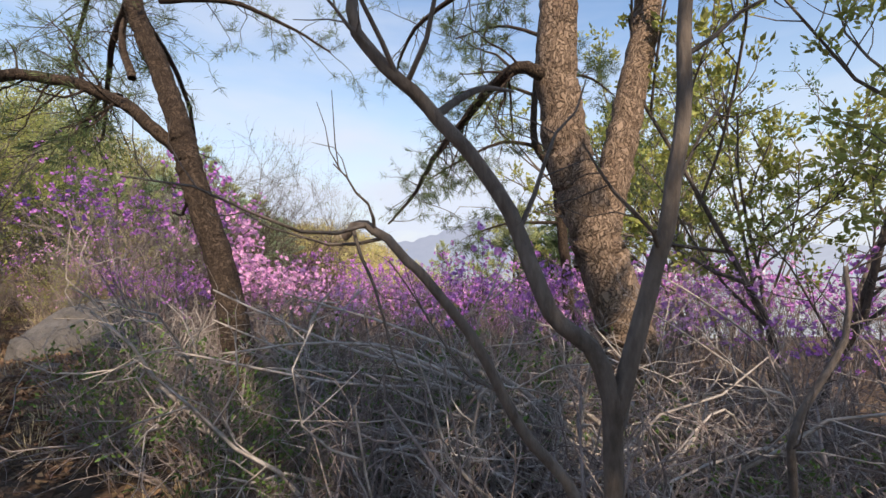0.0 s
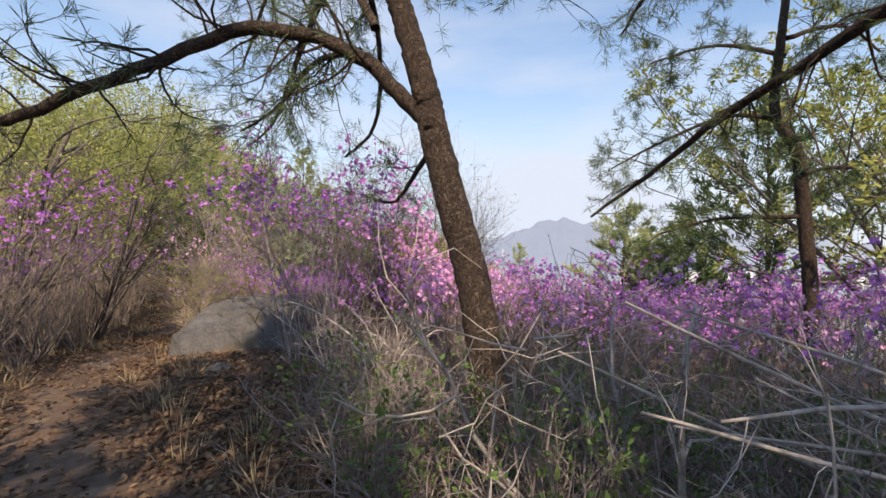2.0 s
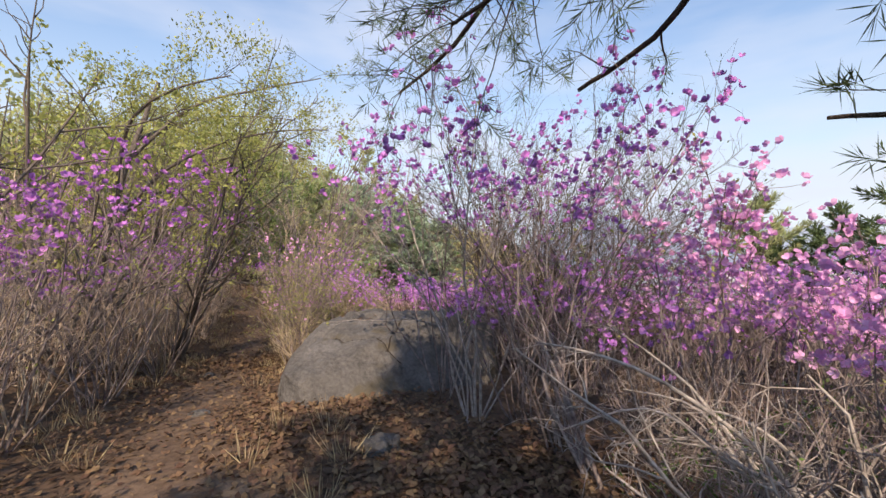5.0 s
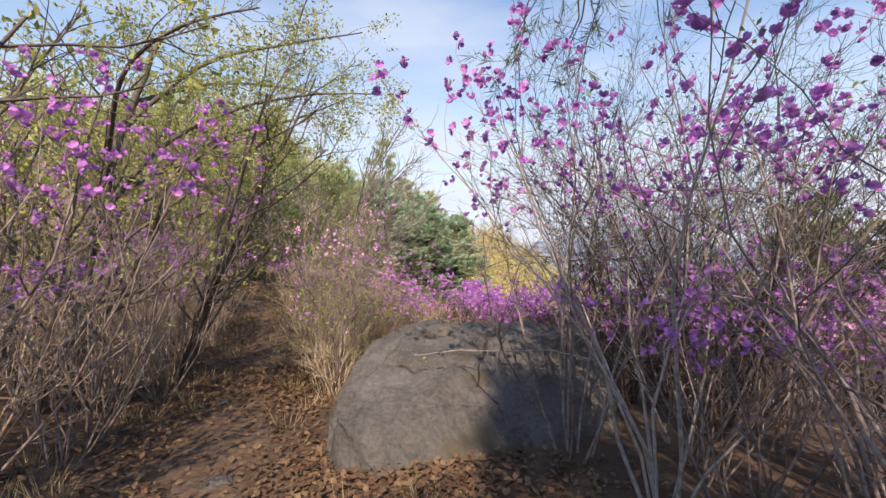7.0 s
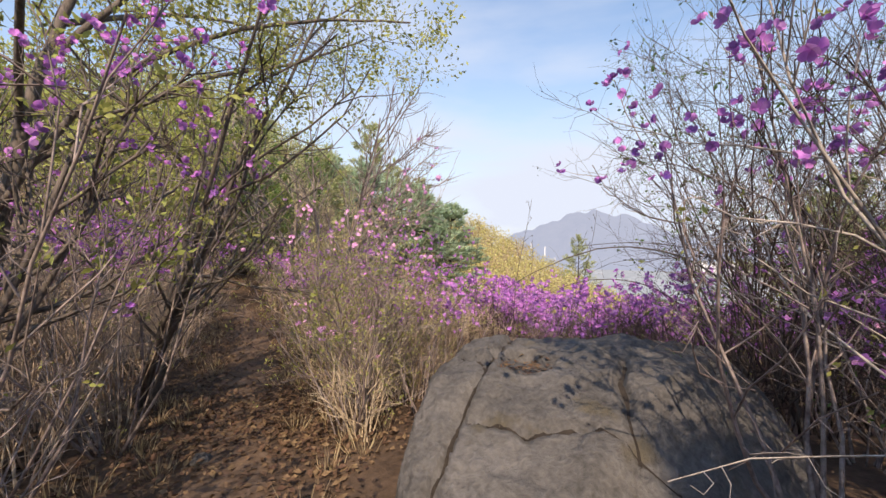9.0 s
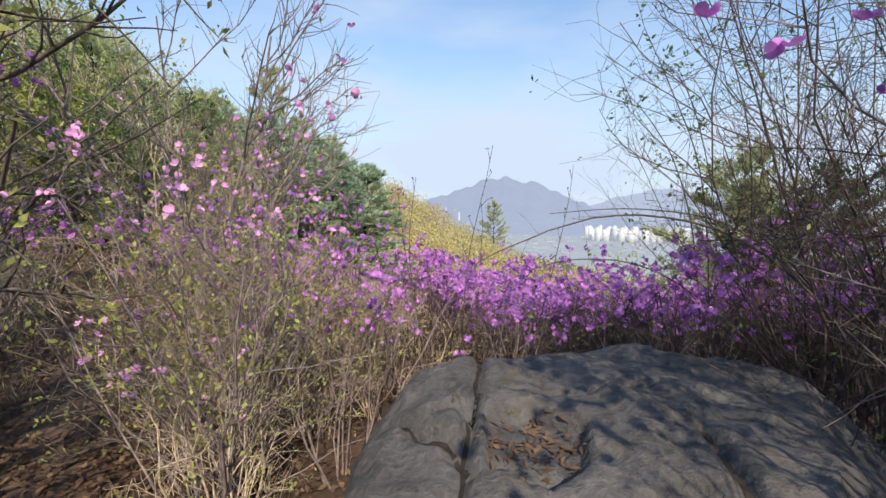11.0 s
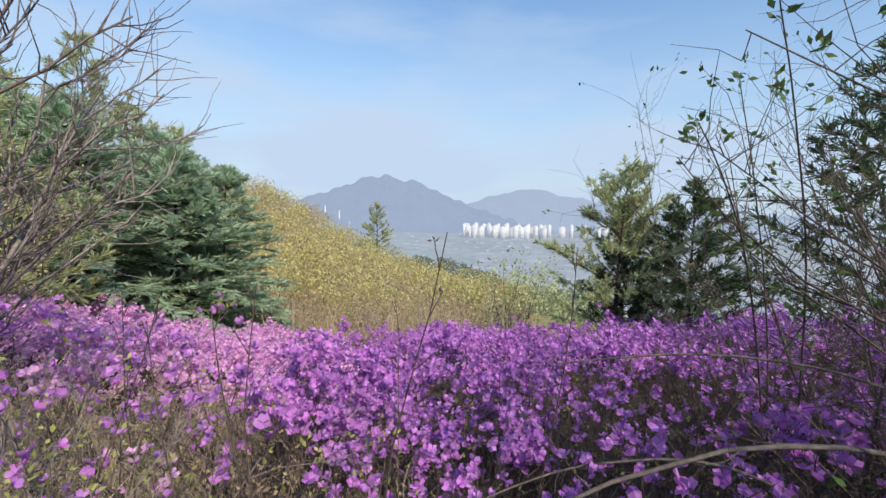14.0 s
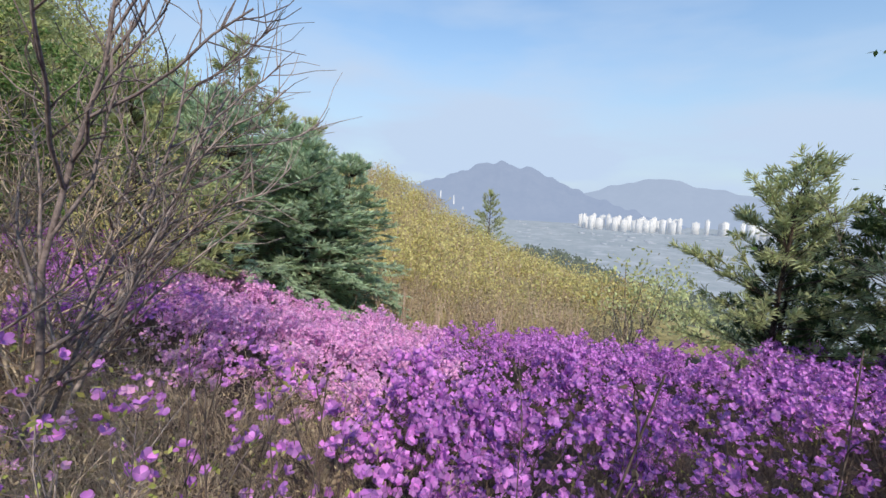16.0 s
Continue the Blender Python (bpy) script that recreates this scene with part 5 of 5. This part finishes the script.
# ---- dead leaves, dry grass ----
def litter(seed, n, reach):
    rng = np.random.default_rng(seed)
    k = rng.integers(0, len(LINE), n)
    off = rng.normal(0, reach, n)
    x, y = LINE[k, 0] + side[k, 0] * off + rng.normal(0, 0.2, n), LINE[k, 1] + side[k, 1] * off + rng.normal(0, 0.2, n)
    keep = (np.abs(off) > rng.uniform(0, 0.55, n)) & (np.hypot(x + 6.2, y - 8.05) > 1.5)
    x, y = x[keep], y[keep]
    z = height(x, y) + rng.uniform(0.012, 0.04, len(x))
    a = rng.uniform(0, 6.283, len(x))
    s = Soup()
    L = rng.uniform(0.035, 0.085, len(x))
    al = np.stack([np.cos(a), np.sin(a), rng.normal(0, 0.35, len(x))], -1)
    ac = np.stack([-np.sin(a), np.cos(a), rng.normal(0, 0.4, len(x))], -1)
    s.blades(np.stack([x, y, z], -1), al, ac, L, L * 0.6, 0.5, 0.12)
    return s


heap = litter(201, 44000, 1.2)
rngl = np.random.default_rng(203)
for cx, cy, reach, n in ((-4.2, 4.9, 0.75, 5000), (-6.2, 6.4, 0.6, 2500), (-9.6, 9.4, 0.8, 2500), (-3.2, 3.9, 0.6, 2500)):
    lx, ly = rngl.normal(cx, reach, n), rngl.normal(cy, reach, n)
    la, ll = rngl.uniform(0, 6.283, n), rngl.uniform(0.035, 0.085, n)
    heap.blades(np.stack([lx, ly, height(lx, ly) + rngl.uniform(0.01, 0.05, n)], -1), np.stack([np.cos(la), np.sin(la), rngl.normal(0, 0.4, n)], -1),
                np.stack([-np.sin(la), np.cos(la), rngl.normal(0, 0.4, n)], -1), ll, ll * 0.6, 0.5, 0.12)
lm = heap.mesh("leaf_litter")
lm.materials.append(LITTER)
tagged(new("leaf_litter", lm), "dry brown dead leaves scattered over the path edges", "leaf litter", kind="stuff")


def grass(seed, spots, blades, tall):
    rng = np.random.default_rng(seed)
    s = Soup()
    for x, y in spots:
        z = ground_z(x, y)
        a = rng.uniform(0, 6.283, blades)
        lean = rng.uniform(0.1, 0.9, blades)
        d = np.stack([np.cos(a) * lean, np.sin(a) * lean, np.ones(blades)], -1)
        b = np.array((x, y, z - 0.02)) + np.stack([np.cos(a), np.sin(a), a * 0], -1) * rng.uniform(0, 0.12, (blades, 1))
        L = tall * rng.uniform(0.5, 1.2, blades)
        s.blades(b, d, rng.normal(0, 1, (blades, 3)), L, np.full(blades, 0.009), 0.35, 0.06)
    return s


gspots = spread_spots(11, 150, (-17, -1, 2, 17), 0.25, lambda x, y: 0.5 < np.sqrt(np.min((LINE[:, 0] - x) ** 2 + (LINE[:, 1] - y) ** 2)) < 1.5 and clear_of_boulder(x, y, 1.5))
gm = grass(202, gspots, 26, 0.25).mesh("dry_grass")
gm.materials.append(GRASS_DRY)
tagged(new("dry_grass", gm), "dry straw-coloured grass tufts along the path", "grass", kind="stuff")


# ---- woods on the hill and beyond ----
def woods(seed, spots, tall, wide, leaves, size, trunk=True):
    rng = np.random.default_rng(seed)
    crown, stems = Soup(), Soup()
    for x, y in spots:
        z = ground_z(x, y)
        h, w = tall * rng.uniform(0.65, 1.25), wide * rng.uniform(0.7, 1.25)
        g = rng.normal(0, 1, (leaves, 3))
        g = unit(g) * rng.uniform(0.35, 1.0, (leaves, 1)) ** 0.6
        lump = 1 + 0.25 * np.sin(g[:, :1] * 5 + x) * np.cos(g[:, 1:2] * 6 + y)
        c = np.array((x, y, z + h * 0.58)) + g * np.array((w, w, h * 0.45)) * lump
        crown.blades(c, rng.normal(0, 1, (leaves, 3)) + np.array((0, 0, 0.5)), rng.normal(0, 1, (leaves, 3)), size * rng.uniform(0.5, 1.3, leaves), size * 0.7 * rng.uniform(0.5, 1.2, leaves), 0.5, 0.1)
        if trunk:
            for _ in range(3):
                p, _d = wander(rng, (x, y, z - 0.2), (rng.normal(0, 0.3), rng.normal(0, 0.3), 1), h * 0.85, 3, 0.1, 0.05)
                stems.tube(p, 0.06, 0.015, 3)
    return crown, stems


def wood_object(name, label, crown, stems, mat, bark):
    ob = thing(name, label, "woodland", kind="stuff")
    part("crowns", crown.mesh("crowns"), mat, ob)
    if stems.v:
        part("trunks", stems.mesh("trunks"), bark, ob)
    return ob


rngw = np.random.default_rng(9)
hill = [(VX + u, VY + v) for u, v in zip(rngw.uniform(-34, 30, 900), rngw.uniform(30, 84, 900)) if u > -34 and u < 8 + 0.3 * v and not (abs(VX + u + 0.2) < 2.6 and 70 < v + 9.5 < 80)]
wood_object("hill_wood", "yellow-green spring woodland covering the hillside", *woods(301, hill[:430], 3.4, 1.7, 200, 0.28), LEAF_YELLOW, TWIG_TAN)
wood_object("bare_hill_wood", "tan leafless woodland between the yellow-green trees", *woods(305, hill[430:620], 3.2, 1.8, 150, 0.22), GRASS_DRY, TWIG_TAN)
tan = [(VX + u, VY + v) for u, v in zip(rngw.uniform(-10, 9, 190), rngw.uniform(16, 33, 190))]
wood_object("tan_thicket", "leafless tan thicket below the azaleas", *woods(302, tan, 2.7, 1.4, 190, 0.10), GRASS_DRY, TWIG_TAN)
low = [(VX + u, VY + v) for u, v in zip(rngw.uniform(2, 70, 260), rngw.uniform(22, 95, 260)) if u > 0.42 * v]
wood_object("green_wood", "mixed green woodland on the lower slope", *woods(303, low, 5.0, 2.1, 230, 0.34), NEEDLE_LIGHT, TWIG_DARK)
bank = [(x, y) for x, y in spread_spots(31, 300, (-52, 8, -15, 50), 1.6, lambda x, y: y > 6 - 0.6 * (x + 15) * 0.5 and off_trail(x, y, 3.2) and math.hypot(x - VX, y - VY) > 13 and not (x > -22 and 22.5 < y < 32) and not (x > -17 and y > 20))]
wood_object("bank_wood", "yellow-green spring trees on the bank above the trail", *woods(306, bank[:120], 5.4, 2.0, 420, 0.2), LEAF, GREY_BARK)
wood_object("pine_bank_wood", "green pines between the spring trees above the trail", *woods(307, bank[120:190], 5.8, 1.8, 420, 0.24), NEEDLE_LIGHT, GREY_BARK)
wood_object("bare_bank_wood", "tan leafless trees on the bank above the trail", *woods(308, bank[190:], 4.2, 1.9, 320, 0.13), GRASS_DRY, TWIG_TAN)
ridge = [(VX + u, VY + v) for u, v in zip(rngw.uniform(-20, 240, 1300), rngw.uniform(160, 430, 1300))]
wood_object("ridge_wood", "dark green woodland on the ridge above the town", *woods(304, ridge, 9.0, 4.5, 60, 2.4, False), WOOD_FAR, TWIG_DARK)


# ---- town in the valley ----
def tower(width, depth, tall):
    """An apartment block with rows of windows and a lift house on its roof."""
    ob = thing("apartment_block", "white concrete apartment block in the hazy valley town", "building", "apartment blocks of the town")

    def box(x0, y0, z0, x1, y1, z1):
        v = np.array([(x, y, z) for z in (z0, z1) for y in (y0, y1) for x in (x0, x1)], dtype=float)
        return v, np.array([(0, 2, 3, 1), (4, 5, 7, 6), (0, 1, 5, 4), (2, 6, 7, 3), (0, 4, 6, 2), (1, 3, 7, 5)])

    s = Soup()
    s.raw(*box(-width / 2, -depth / 2, -6, width / 2, depth / 2, tall))
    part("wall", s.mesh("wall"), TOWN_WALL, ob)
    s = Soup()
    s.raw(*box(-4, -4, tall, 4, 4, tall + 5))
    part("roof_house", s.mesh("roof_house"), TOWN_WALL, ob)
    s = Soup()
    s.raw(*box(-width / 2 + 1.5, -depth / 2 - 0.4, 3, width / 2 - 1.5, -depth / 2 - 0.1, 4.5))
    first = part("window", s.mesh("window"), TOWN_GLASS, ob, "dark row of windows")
    for k in range(1, int(tall / 6)):
        c = first.copy()
        scene.collection.objects.link(c)
        c.location = (0, 0, k * 6.0)
    return ob


blocks = [tower(27, 13, 68), tower(19, 14, 74), tower(34, 13, 60)]
rngt = np.random.default_rng(5)
spots = [(17.6 + 11.5 * i / 25 + rngt.uniform(-0.2, 0.2), 2420 + rngt.uniform(-110, 110)) for i in range(26)] + [(29.5 + rngt.uniform(0, 10), 2500 + rngt.uniform(-120, 120)) for i in range(12)]
for i, (a, d) in enumerate(spots):
    x, y = VX + math.sin(radians(a)) * d, VY + math.cos(radians(a)) * d
    m = pose(x, y, -149, 0, 0, -a + rngt.uniform(-25, 25))
    if i < 3:
        blocks[i].matrix_basis = m
    else:
        copy_thing(blocks[i % 3], m)


# low houses and sheds round the blocks
hs = Soup()
for i in range(80):
    a, d = radians(rngt.uniform(4, 42)), rngt.uniform(1500, 2700)
    x, y = VX + math.sin(a) * d, VY + math.cos(a) * d
    w, dp, h = rngt.uniform(5, 16), rngt.uniform(4, 9), rngt.uniform(1, 6)
    v = np.array([(x + sx * w, y + sy * dp, z) for z in (-153, -150 + h) for sy in (-1, 1) for sx in (-1, 1)], dtype=float)
    hs.raw(v, np.array([(0, 2, 3, 1), (4, 5, 7, 6), (0, 1, 5, 4), (2, 6, 7, 3), (0, 4, 6, 2), (1, 3, 7, 5)]))
houses = hs.mesh("valley_houses")
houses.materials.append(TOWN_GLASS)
tagged(new("valley_houses", houses), "scattered pale low houses across the hazy valley floor", "houses", kind="stuff")


def chimney(x, y, z, tall):
    s = Soup()
    s.tube([(0, 0, 0), (0, 0, tall)], 4.5, 3.0, 8)
    me = s.mesh("tower_mast")
    me.materials.append(TOWN_WALL)
    ob = tagged(new("tower_mast", me), "slim white tower on the far mountainside", "tower", "towers on the mountainside")
    ob.location = (x, y, z)


for a, el, tall in ((-0.9, 0.005, 50), (0.9, -0.005, 60), (2.2, -0.03, 75)):
    chimney(VX + math.sin(radians(a)) * 2900, VY + math.cos(radians(a)) * 2900, 2.1 + el * 2900 - tall, tall)
